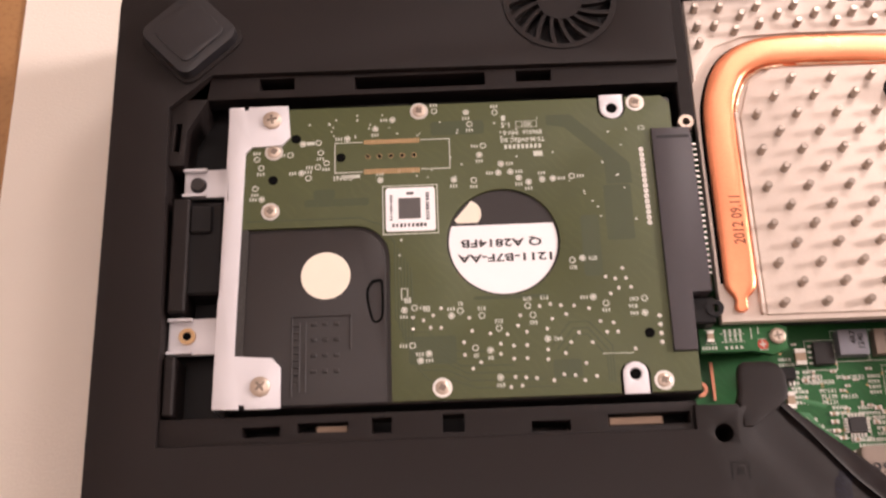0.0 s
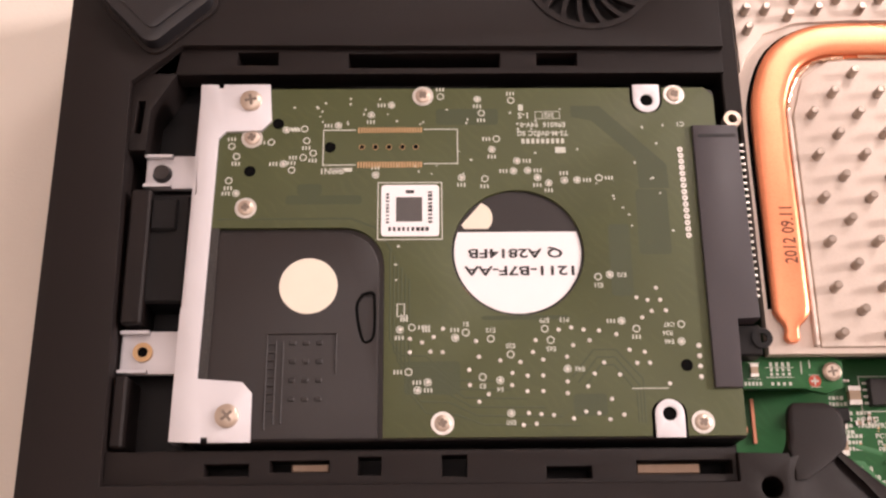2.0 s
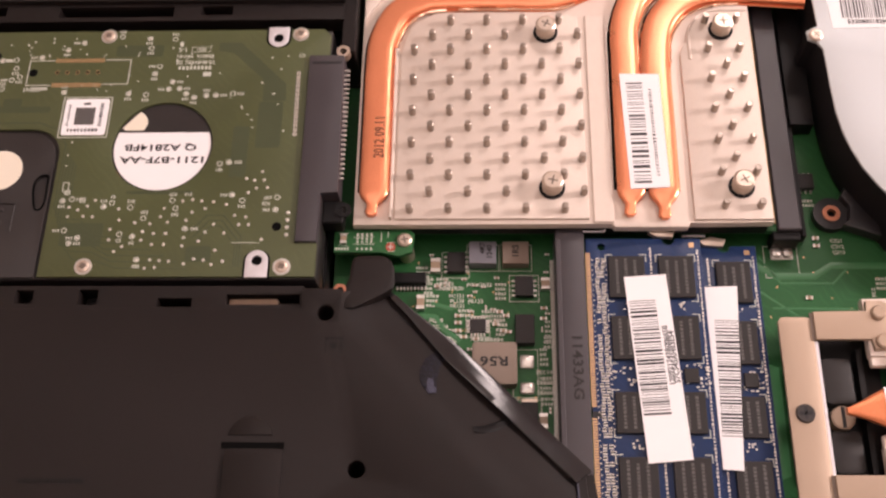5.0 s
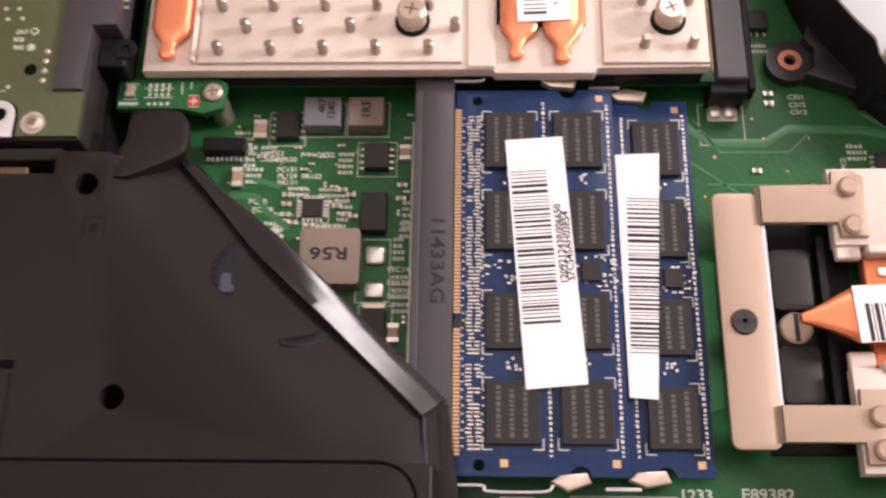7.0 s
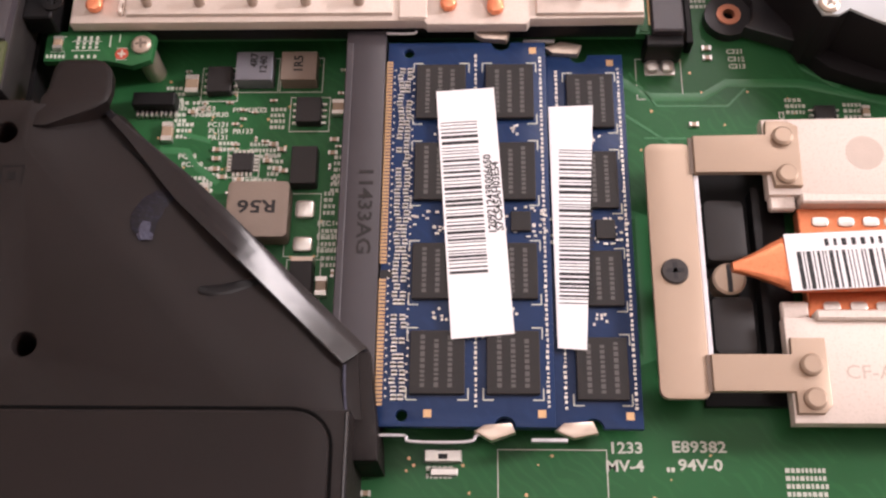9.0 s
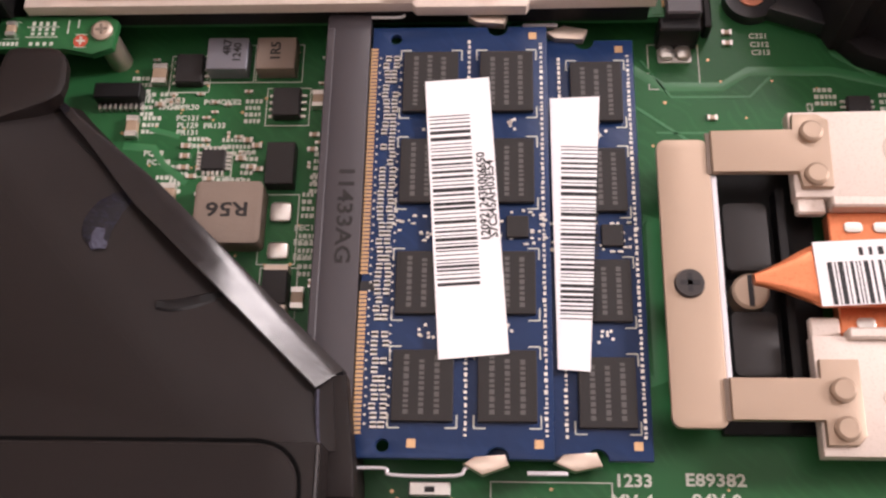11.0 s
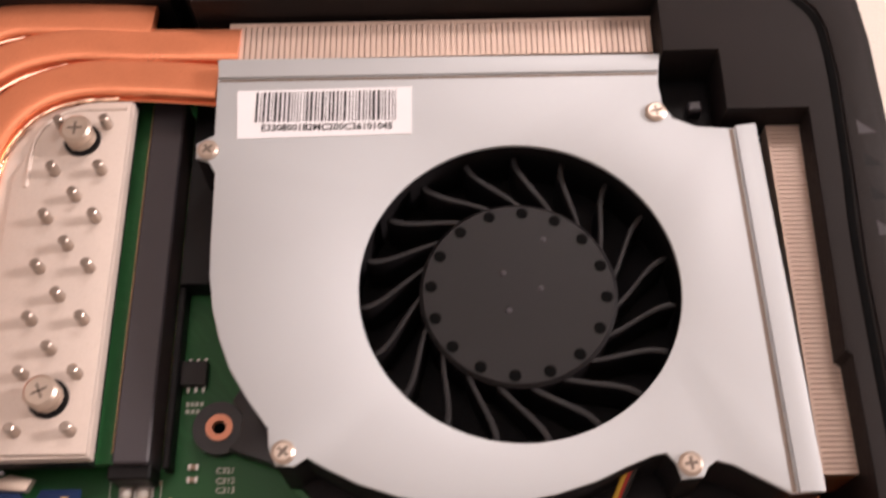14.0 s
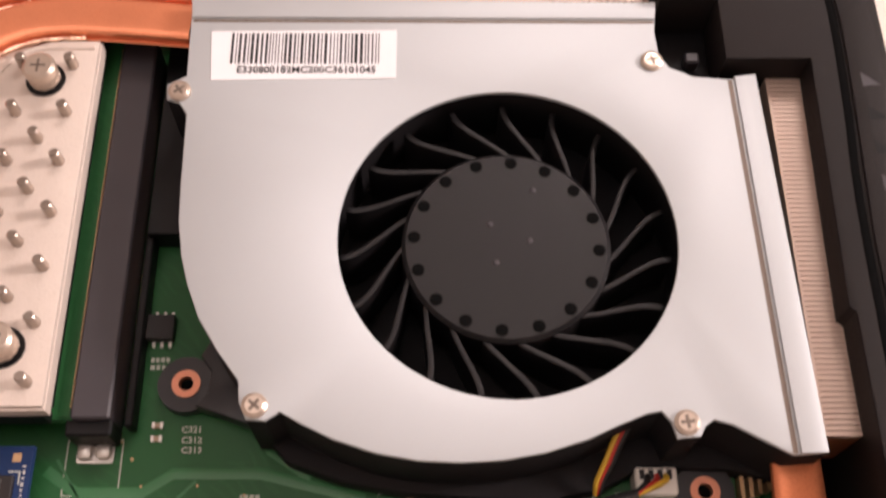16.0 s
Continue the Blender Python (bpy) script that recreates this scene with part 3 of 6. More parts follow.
    part("bay_block", box(B(), -18, 36, 33.3, -13, 42.5, 34.4, 0.4), PLASTIC_DARK, lap)
    for y0, y1, x0 in ((45.3, 52.1, -20.2), (8.9, 16.9, -21.9)):
        tab = part("clip_tab", slab(B(), rounded(x0, y0, -9, y1, 0.5, 2), 30.8, 32.0, (), 0.15), STEEL, lap, "bright steel mounting tab")
        part("clip_lip", box(B(), x0 - 0.2, y0, 32.0, x0 + 5.2, y0 + 0.7, 33.1, 0.1), STEEL, tab)
        part("clip_lip", box(B(), x0 - 0.2, y1 - 0.7, 32.0, x0 + 5.2, y1, 33.1, 0.1), STEEL, tab)
    part("tab_screw", cyl(B(), -17, 48.3, 32, 33.2, 1.9, 1.5), BLACK_SCREW, lap)
    part("threaded_insert", ring(B(), -17.8, 12.9, 31.9, 32.6, 0.95, 1.8), GOLD, lap, "brass threaded insert")
    part("insert_well", cyl(B(), -17.8, 12.9, 31.9, 32.1, 0.98), WELL, lap)
    # right-hand rim: step line and side vents
    rail = [(312.6, -140), (319.6, -140), (319.4, 80), (318.8, 87), (316.8, 93.4), (312.4, 98.4), (306.6, 100.6), (301, 101), (301, 93.4), (306.8, 92.0), (310.6, 89.2), (313.0, 86.0), (314.1, 82.0), (314.5, 73.0), (313.9, 56.6), (312.9, 36.6)]
    part("side_rail", slab(B(), rail, ZC - 0.3, ZC + 0.5, (), 0.3), PLASTIC, lap)
    part("rail_groove", sweep(B(), smooth_path([(302, 92.6), (306.2, 91.3), (309.7, 88.5), (311.9, 85.6), (313.1, 81.9), (313.5, 73.1), (312.9, 56.6), (311.9, 36.6), (311.7, -20), (311.6, -139)], 6), 1.3, 0.16, ZC + 0.04, 6, 3), WELL, lap)
    for i in range(7):
        bm = slab(B(), [(315.8, 64 - i * 6), (318.6, 61.6 - i * 6), (315.8, 61.4 - i * 6)], ZC + 0.45, ZC + 0.54)
        # every third triangle is lighter grey, a glint put into its colour
        part("side_vent", bm, PLASTIC_DARK if i % 3 else PLASTIC_GREY, lap)
    part("corner_block", slab(B(), [(286.4, 66), (287.0, 78.4), (295.4, 78.4), (295.4, 66.7), (308.5, 66.7), (308.5, 66)], 18, 28, (), 0.2), PLASTIC_DARK, lap)
    part("corner_peg", box(B(), 291, 70.5, 28, 293.3, 72.5, 30.5, 0.3), PLASTIC_GREY, lap)
    # small post at the corner of the drive bay
    part("post", ring(B(), 93.7, 0.2, 16, 18.8, 0.9, 1.7), EYELET, lap, "copper-coloured threaded post")
    part("post_plate", box(B(), 96.4, -2.4, 16, 97.0, 6.2, 18.8), EYELET, lap)


laptop()


# ---- hard drive ----
def hard_drive():
    hd = thing("hard_drive", (41, 30, 25.5), "hard disk drive with an olive-green circuit board in its bay", "hard drive")
    part("body", box(B(), -8.6, -4.0, 25.6, 90.6, 64.8, 35.1, 0.8, 2), DRIVE_BLACK, hd, "black painted metal body")
    well = arc(51.0, 30.7, 12.3, 0, 360, 56)[:-1]
    outline = [(-6.4, 35.6), (18.7, 35.6)] + arc(18.7, 28.0, 7.6, 90, 0, 8)[1:] + [(26.3, -3.6), (90.2, -3.6), (90.2, 62.6), (88.4, 64.5), (-6.4, 64.5)]
    u_top = [(74.4, 65), (74.4, 61.6)] + arc(77, 61.6, 2.6, 180, 360, 10)[1:] + [(79.6, 65)]
    board = part("circuit_board", slab(B(), outline, 35.2, 36.0, (well,), 0.12), DRIVE_BOARD, hd, "olive-green circuit board")
    part("lower_cover", slab(B(), [(-8.0, -3.6), (25.4, -3.6), (25.4, 27.6)] + arc(18.2, 27.6, 7.2, 0, 90, 8)[1:] + [(-8.0, 34.8)], 35.0, 35.6, ([(22.5, 22.8), (24.2, 23.0), (24.6, 21.4), (24.6, 15.6), (23.6, 13.8), (22.3, 14.6), (21.3, 20.3)],), 0.15), DRIVE_BLACK, hd)
    part("cover_well", box(B(), 20.8, 12, 35.0, 24.9, 22, 35.15), DRIVE_BLACK, hd)
    part("pocket_rim", sweep(B(), smooth_path([(22.5, 22.8), (24.2, 23.0), (24.6, 21.4), (24.6, 15.6), (23.6, 13.8), (22.3, 14.6), (21.3, 20.3), (22.5, 22.8)], 4), 0.55, 0.3, 35.58, 8, 2), WELL, hd)
    bm = B()
    for x0, y0, x1, y1 in ((5.2, 15.2, 17.9, 15.5), (5.2, -2, 5.5, 15.2), (6.8, -1, 7.1, 14), (8.1, -1, 8.4, 14), (17.6, 8, 17.9, 15.2)):
        box(bm, x0, y0, 35.55, x1, y1, 35.95, 0.1)
    for i in range(9):
        box(bm, 5.6, 13.2 - i * 1.5, 35.55, 6.9, 13.6 - i * 1.5, 35.95, 0.1)
    for i in range(4):
        for j in range(3):
            box(bm, 9.4 + j * 2.4, 13.2 - i * 3.4, 35.55, 10.6 + j * 2.4, 14.0 - i * 3.4, 35.95, 0.15)
    part("embossing", bm, DRIVE_BLACK, hd)
    part("round_sticker", cyl(B(), 12.4, 24.4, 35.6, 35.72, 5.35, 5.3, 48), CREAM, hd, "round cream sticker")
    # spindle
    part("spindle_disc", cyl(B(), 51, 30.7, 35.1, 35.35, 12.25, 12.25, 56), DRIVE_BLACK, hd)
    lab = [p for p in arc(51, 30.7, 11.8, 0, 360, 90)[:-1] if p[1] < 34.95]
    lab = sorted(lab, key=lambda p: math.atan2(p[1] - 30, p[0] - 51) % (2 * math.pi))
    lab.sort(key=lambda p: (math.atan2(p[1] - 30.7, p[0] - 51) - radians(30)) % (2 * math.pi))
    tag = part("spindle_label", slab(B(), lab, 35.35, 35.5), PAPER, hd, "white printed paper label")
    bm = letters(B(), "1211-B7F-AA", 51.6, 27.2, 35.52, 1.75, 180, 1.55)
    letters(bm, "Q A2814FB", 50.6, 30.6, 35.52, 1.75, 180, 1.5)
    part("lettering", bm, INK, tag)
    spot = [p for p in arc(43.4, 37.6, 3.1, 0, 360, 40)[:-1] if math.hypot(p[0] - 51, p[1] - 30.7) < 11.9 and p[1] > 35.1]
    spot.sort(key=lambda p: math.atan2(p[1] - 37.3, p[0] - 43.6))
    part("cream_dot", slab(B(), spot, 35.35, 35.5), CREAM, hd)
    part("ribbon", slab(B(), [(39.6, 23.6), (40.8, 24.0), (43.4, 20.6), (42.4, 19.9)], 35.3, 35.7), RIBBON, hd, "short orange ribbon cable")
    # metal lugs in the corners of the board
    for cx, cy, up in ((77.0, 61.6, 1), (76.8, 0.3, -1)):
        e = 65.0 if up > 0 else -3.9
        pts = [(cx - 2.6, e), (cx - 2.6, cy)] + (arc(cx, cy, 2.6, 180, 360, 10)[1:] if up > 0 else arc(cx, cy, 2.6, 180, 0, 10)[1:]) + [(cx + 2.6, e)]
        lug = part("mounting_lug", slab(B(), pts, 35.9, 36.35, (arc(cx, cy, 1.25, 0, 360, 16)[:-1],), 0.1), STEEL, hd, "bright metal mounting lug")
        part("lug_well", cyl(B(), cx, cy, 35.95, 36.05, 1.24), WELL, lug)
        rim = [(x + (0.5 if x > cx else -0.5), y) for x, y in pts]
        part("lug_gap", slab(B(), rim, 35.85, 36.06), WELL, lug)
    star = screw_mesh(1.45, 0.55, 0.5)
    pad = mesh_of("pad_ring", ring(B(), 0, 0, 0, 0.12, 1.2, 2.05), SOLDER, (0, 0, 0))
    for x, y in ((33.5, 62.8), (82.5, 62.9), (0.2, 39.6), (36.8, -1.1), (82.6, -1.2), (0.7, 54.0)):
        repeat("pad_ring", pad, hd, x, y, 36.0)
        repeat("board_screw", star, hd, x, y, 36.02, 20 * x)
    # printed sticker with an outline round it
    bm = B()
    for x0, y0, x1, y1 in ((24.9, 33.1, 37.1, 33.3), (24.9, 44.5, 37.1, 44.7), (24.9, 33.3, 25.1, 44.5), (36.9, 33.3, 37.1, 44.5)):
        box(bm, x0, y0, 36.0, x1, y1, 36.06)
    for x0, y0, x1, y1 in ((14.3, 48.3, 14.5, 55.6), (14.3, 55.5, 20.6, 55.7), (33.6, 55.6, 40.2, 55.8), (40.0, 48.6, 40.2, 55.7), (33.6, 48.4, 40.2, 48.6), (14.3, 48.2, 20.6, 48.4)):
        box(bm, x0, y0, 36.0, x1, y1, 36.06)
    part("silk_outline", bm, SILK, board, "", "stuff")
    st = part("sticker", slab(B(), rounded(25.6, 33.8, 36.5, 44.1, 0.7), 36.0, 36.12), PAPER, hd, "small white printed sticker")
    bm = B()
    r = random.Random(4)
    for i in range(9):
        box(bm, 27.0 + i * 0.86, 34.8, 36.12, 27.0 + i * 0.86 + r.uniform(0.4, 0.7), 35.6, 36.15)
    for i in range(9):
        box(bm, 34.4, 36.4 + i * 0.75, 36.12, 35.2, 36.4 + i * 0.75 + r.uniform(0.35, 0.6), 36.15)
        box(bm, 26.5, 36.4 + i * 0.7, 36.12, 27.1, 36.4 + i * 0.7 + r.uniform(0.2, 0.5), 36.15)
    box(bm, 30.2, 42.4, 36.12, 31.8, 43.0, 36.15)
    part("print", bm, INK, st)
    part("grey_patch", box(B(), 28.4, 36.7, 36.12, 33.3, 41.6, 36.15), CHIP_MARK, st)
    # board connector: two rows of gold fingers and a row of vias
    bm = B()
    for i in range(24):
        box(bm, 21.0 + i * 0.52, 55.0, 36.0, 21.32 + i * 0.52, 56.1, 36.08)
        box(bm, 21.0 + i * 0.52, 47.7, 36.0, 21.32 + i * 0.52, 48.9, 36.08)
    part("finger_strip", bm, GOLD, board, "rows of gold contact fingers", "stuff")
    via = mesh_of("via", cyl(B(), 0, 0, 0, 0.05, 0.5, 0.5, 14), WELL, (0, 0, 0))
    lip = mesh_of("via_lip", ring(B(), 0, 0, 0, 0.06, 0.48, 0.58, 14), GOLD, (0, 0, 0))
    for i in range(5):
        repeat("via", via, board, 21.8 + i * 2.58, 52.0, 36.0)
        repeat("via_lip", lip, board, 21.8 + i * 2.58, 52.0, 36.0)
    bore = mesh_of("bore", cyl(B(), 0, 0, 0, 0.05, 1.1, 1.1, 20), WELL, (0, 0, 0))
    for x, y in ((15.7, 52), (0.6, 47.1), (5.6, 57.0), (80.6, 9.0)):
        repeat("bore", bore, board, x, y, 36.0)
    pad = mesh_of("test_pad", ring(B(), 0, 0, 0, 0.1, 0.18, 0.55, 12), SOLDER, (0, 0, 0))
    for i in range(15):
        repeat("test_pad", pad, board, 82.75 + 0.02 * i, 51.2 - i * 1.25, 36.0)
    lump = mesh_of("solder_lump", cyl(B(), 0, 0, 0, 0.15, 0.5, 0.36, 10), SOLDER, (0, 0, 0))
    for i in range(4):
        repeat("solder_lump", lump, board, 83.0, 12.6 - i * 1.9, 36.0)
    # ringed test points with their numbers, and solder points
    r = random.Random(11)
    upper = [(-3.1, 52.3), (-2.1, 50.2), (-3.3, 45.2), (-1.8, 42.6), (4.4, 53.1), (7.2, 55.7), (10.7, 55.9), (11.2, 53.4), (6.9, 48.6), (8.5, 47.3), (10.6, 49.9), (12.5, 50.8), (17.2, 56.6), (27.4, 60.9), (23.5, 58.8), (36.9, 62.7), (44.1, 62.1), (44.8, 59.1), (50.6, 61.8), (47.6, 53.6), (46.7, 51.4), (51.4, 49), (50.7, 46.9), (53.4, 47), (55.2, 45.5), (57.3, 44.4), (60.3, 44.9), (62.7, 45), (66.9, 45.4), (40.8, 45.6), (45.2, 45.3), (24.5, 46.2)]
    lower = [(31.4, 16.3), (29.2, 15.9), (41.1, 15.3), (39.2, 14.3), (45.6, 14.1), (55.4, 15.9), (56.4, 13.8), (49.1, 11.2), (30.8, 8.1), (34.2, 6.2), (32.4, 4.8), (44, 7.1), (47.1, 6.5), (59.2, 8.5), (48.9, 0.6), (69.4, 17.3), (72, 15.8), (80.2, 16.6), (80, 13.4), (65.6, 25.7), (67.8, 26.1)]
    points = [(37, 16), (35.3, 14.5), (31, 14.2), (33.2, 13.5), (34.7, 11.8), (36.9, 11.7), (31, 11.7), (42.9, 13.7), (43.4, 10.8), (47.2, 10.1), (50.8, 9.8), (41.6, 8.4), (41.7, 5.7), (45, 4), (43.3, 2.7), (53.7, 13.8), (53.1, 11.6), (54.9, 10.2), (52, 7.3), (54.8, 7.3), (51.9, 4.5), (54.7, 4.5), (49.3, 7.8), (49.2, 5.6), (57.9, 15.7), (60.2, 16.1), (62.4, 15.7), (65.2, 15.5), (68.3, 14.8), (63.4, 13.7)]
    more = [(60.4, 12.8), (59.2, 10.7), (65.8, 9.6), (64, 7.6), (59.1, 6.2), (62.7, 5.3), (59, 4.1), (68.5, 7.4), (66.8, 3), (70.5, 11.9), (73.2, 11.5), (71.7, 9.5), (74, 9.5), (77.3, 5.7), (72.4, 21.7), (74.4, 21.2), (76.7, 21.2), (76.1, 23.5), (75, 19.1), (77.6, 19.2), (73.2, 17.9), (52, 0.6), (54.2, 0.4), (56.4, 0.2), (51, -1.5), (53.3, -1.3), (59.9, -0.4), (62.1, 0.8), (64.4, 0.5), (66.3, -0.6), (68.8, 0.2)]
    NAMED = {(45.6, 14.1): ("E12", 0, 1.6), (49.1, 11.2): ("E25", 0, 1.6), (55.4, 15.9): ("E79", 0, 1.6), (56.4, 13.8): ("E65", 0, -1.6), (59.2, 8.5): ("E42", 2.2, 0), (48.9, 0.6): ("E50", 0, -1.6), (65.6, 25.7): ("E21", 0, -1.6),
             (67.8, 26.1): ("E73", 2.2, 0), (80.2, 16.6): ("C47", -2.2, 0), (80, 13.4): ("E46", -2.2, 0), (47.1, 6.5): ("E4", 0, -1.6), (44, 7.1): ("E3", 0, -1.6), (41.1, 15.3): ("E1", 0, 1.6)}
    silk = B()
    spot = mesh_of("solder_point", cyl(B(), 0, 0, 0, 0.1, 0.4, 0.3, 10), SOLDER, (0, 0, 0))
    fine = mesh_of("test_dot", cyl(B(), 0, 0, 0, 0.08, 0.34, 0.3, 10), DRIVE_BOARD, (0, 0, 0))
    for x, y in upper + lower:
        ring(silk, x, y, 36.0, 36.05, 0.5, 0.72, 16)
        repeat("test_dot", spot if r.random() < 0.4 else fine, board, x, y, 36.0)
        side = r.choice((-1, 1))
        if (x, y) in NAMED:
            text, dx, dy = NAMED[(x, y)]
            letters(silk, text, x + dx, y + dy, 36.03, 0.85, 180, 1.0, 0.02)
        elif r.random() < 0.5:
            for k in range(3):
                box(silk, x - 0.85 + k * 0.62, y + side * 1.5 - 0.4, 36.0, x - 0.55 + k * 0.62, y + side * 1.5 + 0.35, 36.05)
        else:
            for k in range(3):
                box(silk, x + side * 1.3 + side * k * 0.6 - 0.18, y - 0.4, 36.0, x + side * 1.3 + side * k * 0.6 + 0.12, y + 0.35, 36.05)
    for x, y in points + more:
        repeat("solder_point", spot, board, x, y, 36.0)
    for x, y, w, h, n in ((12, 56.5, 22, 6, 16), (36, 46, 30, 14, 16), (66, 30, 14, 28, 14), (4, 58, 10, 4, 3), (28, 24, 1, 8, 3), (25, 45, 20, 3, 6)):
        for _ in range(n):
            px, py = x + r.random() * w, y + r.random() * h
            if math.hypot(px - 51, py - 30.7) > 14:
                box(silk, px, py, 36.0, px + r.uniform(0.25, 0.5), py + r.uniform(0.25, 0.5), 36.05)
    for k in range(9):
        box(silk, 52.4 + k * 0.95, 52.6, 36.0, 53.0 + k * 0.95, 53.6, 36.05)
    for text, x, y, s in (("TS-M-0V02C SG", 56.5, 54.8, 1.05), ("94V-0", 54.0, 56.6, 1.05), ("E96016", 58.8, 56.6, 1.05), ("1-S", 53.0, 58.6, 1.3), ("2021", 57.6, 58.6, 0.9), ("CON1", 16.2, 47.1, 1.2), ("C1", 83.2, 56.6, 1.0),
                          ("P13", 59.0, 17.6, 0.85), ("R36", 77.6, 15.0, 0.85)):
        letters(silk, text, x, y, 36.03, s, 180, 1.0, 0.02)
    for x0, y0, x1, y1 in ((55.2, 57.8, 60.0, 57.9), (55.2, 59.3, 60.0, 59.4), (55.2, 57.9, 55.3, 59.3), (59.9, 57.9, 60.0, 59.3)):
        box(silk, x0, y0, 36.0, x1, y1, 36.05)
    box(silk, 52.0, 59.6, 36.0, 52.9, 60.9, 36.05)
    box(silk, 58.8, 50.6, 36.0, 60.8, 51.8, 36.05)
    for x0, y0, w in ((29.3, 17.4, 0.0), (33.3, 15.4, 0.0)):
        for k in range(3):
            box(silk, x0 + k * 0.5, y0, 36.0, x0 + k * 0.5 + 0.35, y0 + 1.3, 36.05)
    for x0, y0, x1, y1 in ((16, 46.9, 20, 47.7), (28.6, 18.2, 30, 18.4), (28.6, 20.6, 30, 20.8), (28.6, 18.2, 28.8, 20.8), (29.9, 18.2, 30.1, 20.8), (70.5, 4.8, 77, 4.95)):
        box(silk, x0, y0, 36.0, x1, y1, 36.05)
    part("silkscreen", silk, SILK, board, "white printed component marks", "stuff")
    # raised tracks of the board
    tr = B()
    for k in range(6):
        pts = [(27.4 + k * 0.7, 31 - k * 1.1), (27.4 + k * 0.7, 9 - k * 1.9 + 5), (29.4 + k * 0.9, 11.2 - k * 2.1), (34 + k * 1.0, 11.0 - k * 2.1), (38.6 + k * 1.1, 6.6 - k * 1.6), (46 + k * 3, 6.4 - k * 1.6)]
        sweep(tr, pts, 0.34, 0.06, 36.0, 6, 2)
    for k in range(3):
        sweep(tr, [(60 + k, 7 - k), (64 + k * 0.6, 12 - k * 1.4), (68 - k * 0.2, 12 - k * 1.4), (72.6 - k * 0.6, 6.6 - k * 1.2), (72.6 - k * 0.6, -1.2)], 0.34, 0.06, 36.0, 6, 2)
    sweep(tr, [(-5, 37.4), (20, 37.4), (25, 35.4), (27.6, 31)], 0.4, 0.06, 36.0, 6, 2)
    part("track_layer", tr, DRIVE_TRACK, board, "", "stuff")
    pour = B()
    for x0, y0, x1, y1 in ((7.6, 40.3, 21.9, 42.1), (9.7, 42.1, 14.4, 44.4), (68, 22, 72, 36), (73.6, 30, 79.6, 43), (36, 56.6, 48, 60), (30, 4, 40, 10), (44, 17.6, 60, 18.4), (60, 0, 66, 4)):
        slab(pour, rounded(x0, y0, x1, y1, 0.6, 2), 35.99, 36.012)
    slab(pour, [(62.1, 60.6), (67.6, 60.6), (79.9, 48.1), (80.1, 43.2), (74.4, 43.2), (74.2, 49.4), (66.0, 57.4), (62.1, 58.2)], 35.99, 36.012)
    part("copper_pour", pour, DRIVE_TRACK, board, "", "stuff")
    # data and power connector
    con = part("connector", slab(B(), [(85.3, 56.0), (85.2, 4.8), (90.2, 4.8), (90.4, 17.3), (94.5, 17.5), (94.0, 56.0)], 30, 36.9, (), 0.3), PLASTIC_GREY, hd, "dark grey data and power connector")
    part("connector_notch", box(B(), 86.2, 53.4, 36.6, 93.4, 54.0, 37.0), INK, con)
    part("connector_step", box(B(), 90.6, 11.4, 28, 95.5, 17.2, 33.0, 0.3), PLASTIC_DARK, con)
    part("connector_screw_hole", ring(B(), 95.5, 14.6, 33, 33.4, 0.9, 1.9), PLASTIC_DARK, con)
    pin = mesh_of("contact_pin", box(B(), 0, 0, 0, 1.5, 0.42, 0.4), SOLDER, (0, 0, 0))
    for i in range(24):
        repeat("contact_pin", pin, con, 93.9, 52.3 - i * 1.32, 34.6)
    ring(bm := B(), 93.5, 57.6, 34, 36.2, 0.9, 1.7)
    part("end_post", bm, SCREW, con)
    # folded steel bracket on the drive's end
    br = [(-9.6, 65.2), (-6.2, 65.2), (-6.2, 64.4), (-5.2, 64.4), (-5.2, 65.2), (3.8, 65.2), (4.4, 57.4), (2.6, 55.3), (-4.2, 55.1), (-5.6, 53.6), (-6.6, 7.0), (1.4, 6.4), (3.2, 4.4), (3.3, -4.3),
          (-4.2, -4.3), (-4.2, -3.4), (-5.4, -3.4), (-5.4, -4.3), (-10.9, -4.1), (-10.5, 20), (-9.8, 20.2), (-9.7, 42), (-9.1, 42.2)]
    mount = part("mounting_bracket", slab(B(), br, 36.05, 36.75, (), 0.12), STEEL, hd, "folded bright steel mounting bracket")
    part("bracket_flange", slab(B(), [(-10.9, -4), (-10.3, -4), (-9.0, 65), (-9.6, 65)], 27, 36.1), STEEL, mount)
    part("bracket_edge", slab(B(), [(-6.6, 7), (-5.0, 7), (-4.2, 54), (-5.6, 54)], 35.0, 35.9), FOAM, mount, "dark foam strip")
    repeat("bracket_screw", SCREW_MID, mount, 0.3, 61.5, 36.75, 10)
    repeat("bracket_screw", SCREW_MID, mount, -0.9, 0.3, 36.75, 40)


hard_drive()


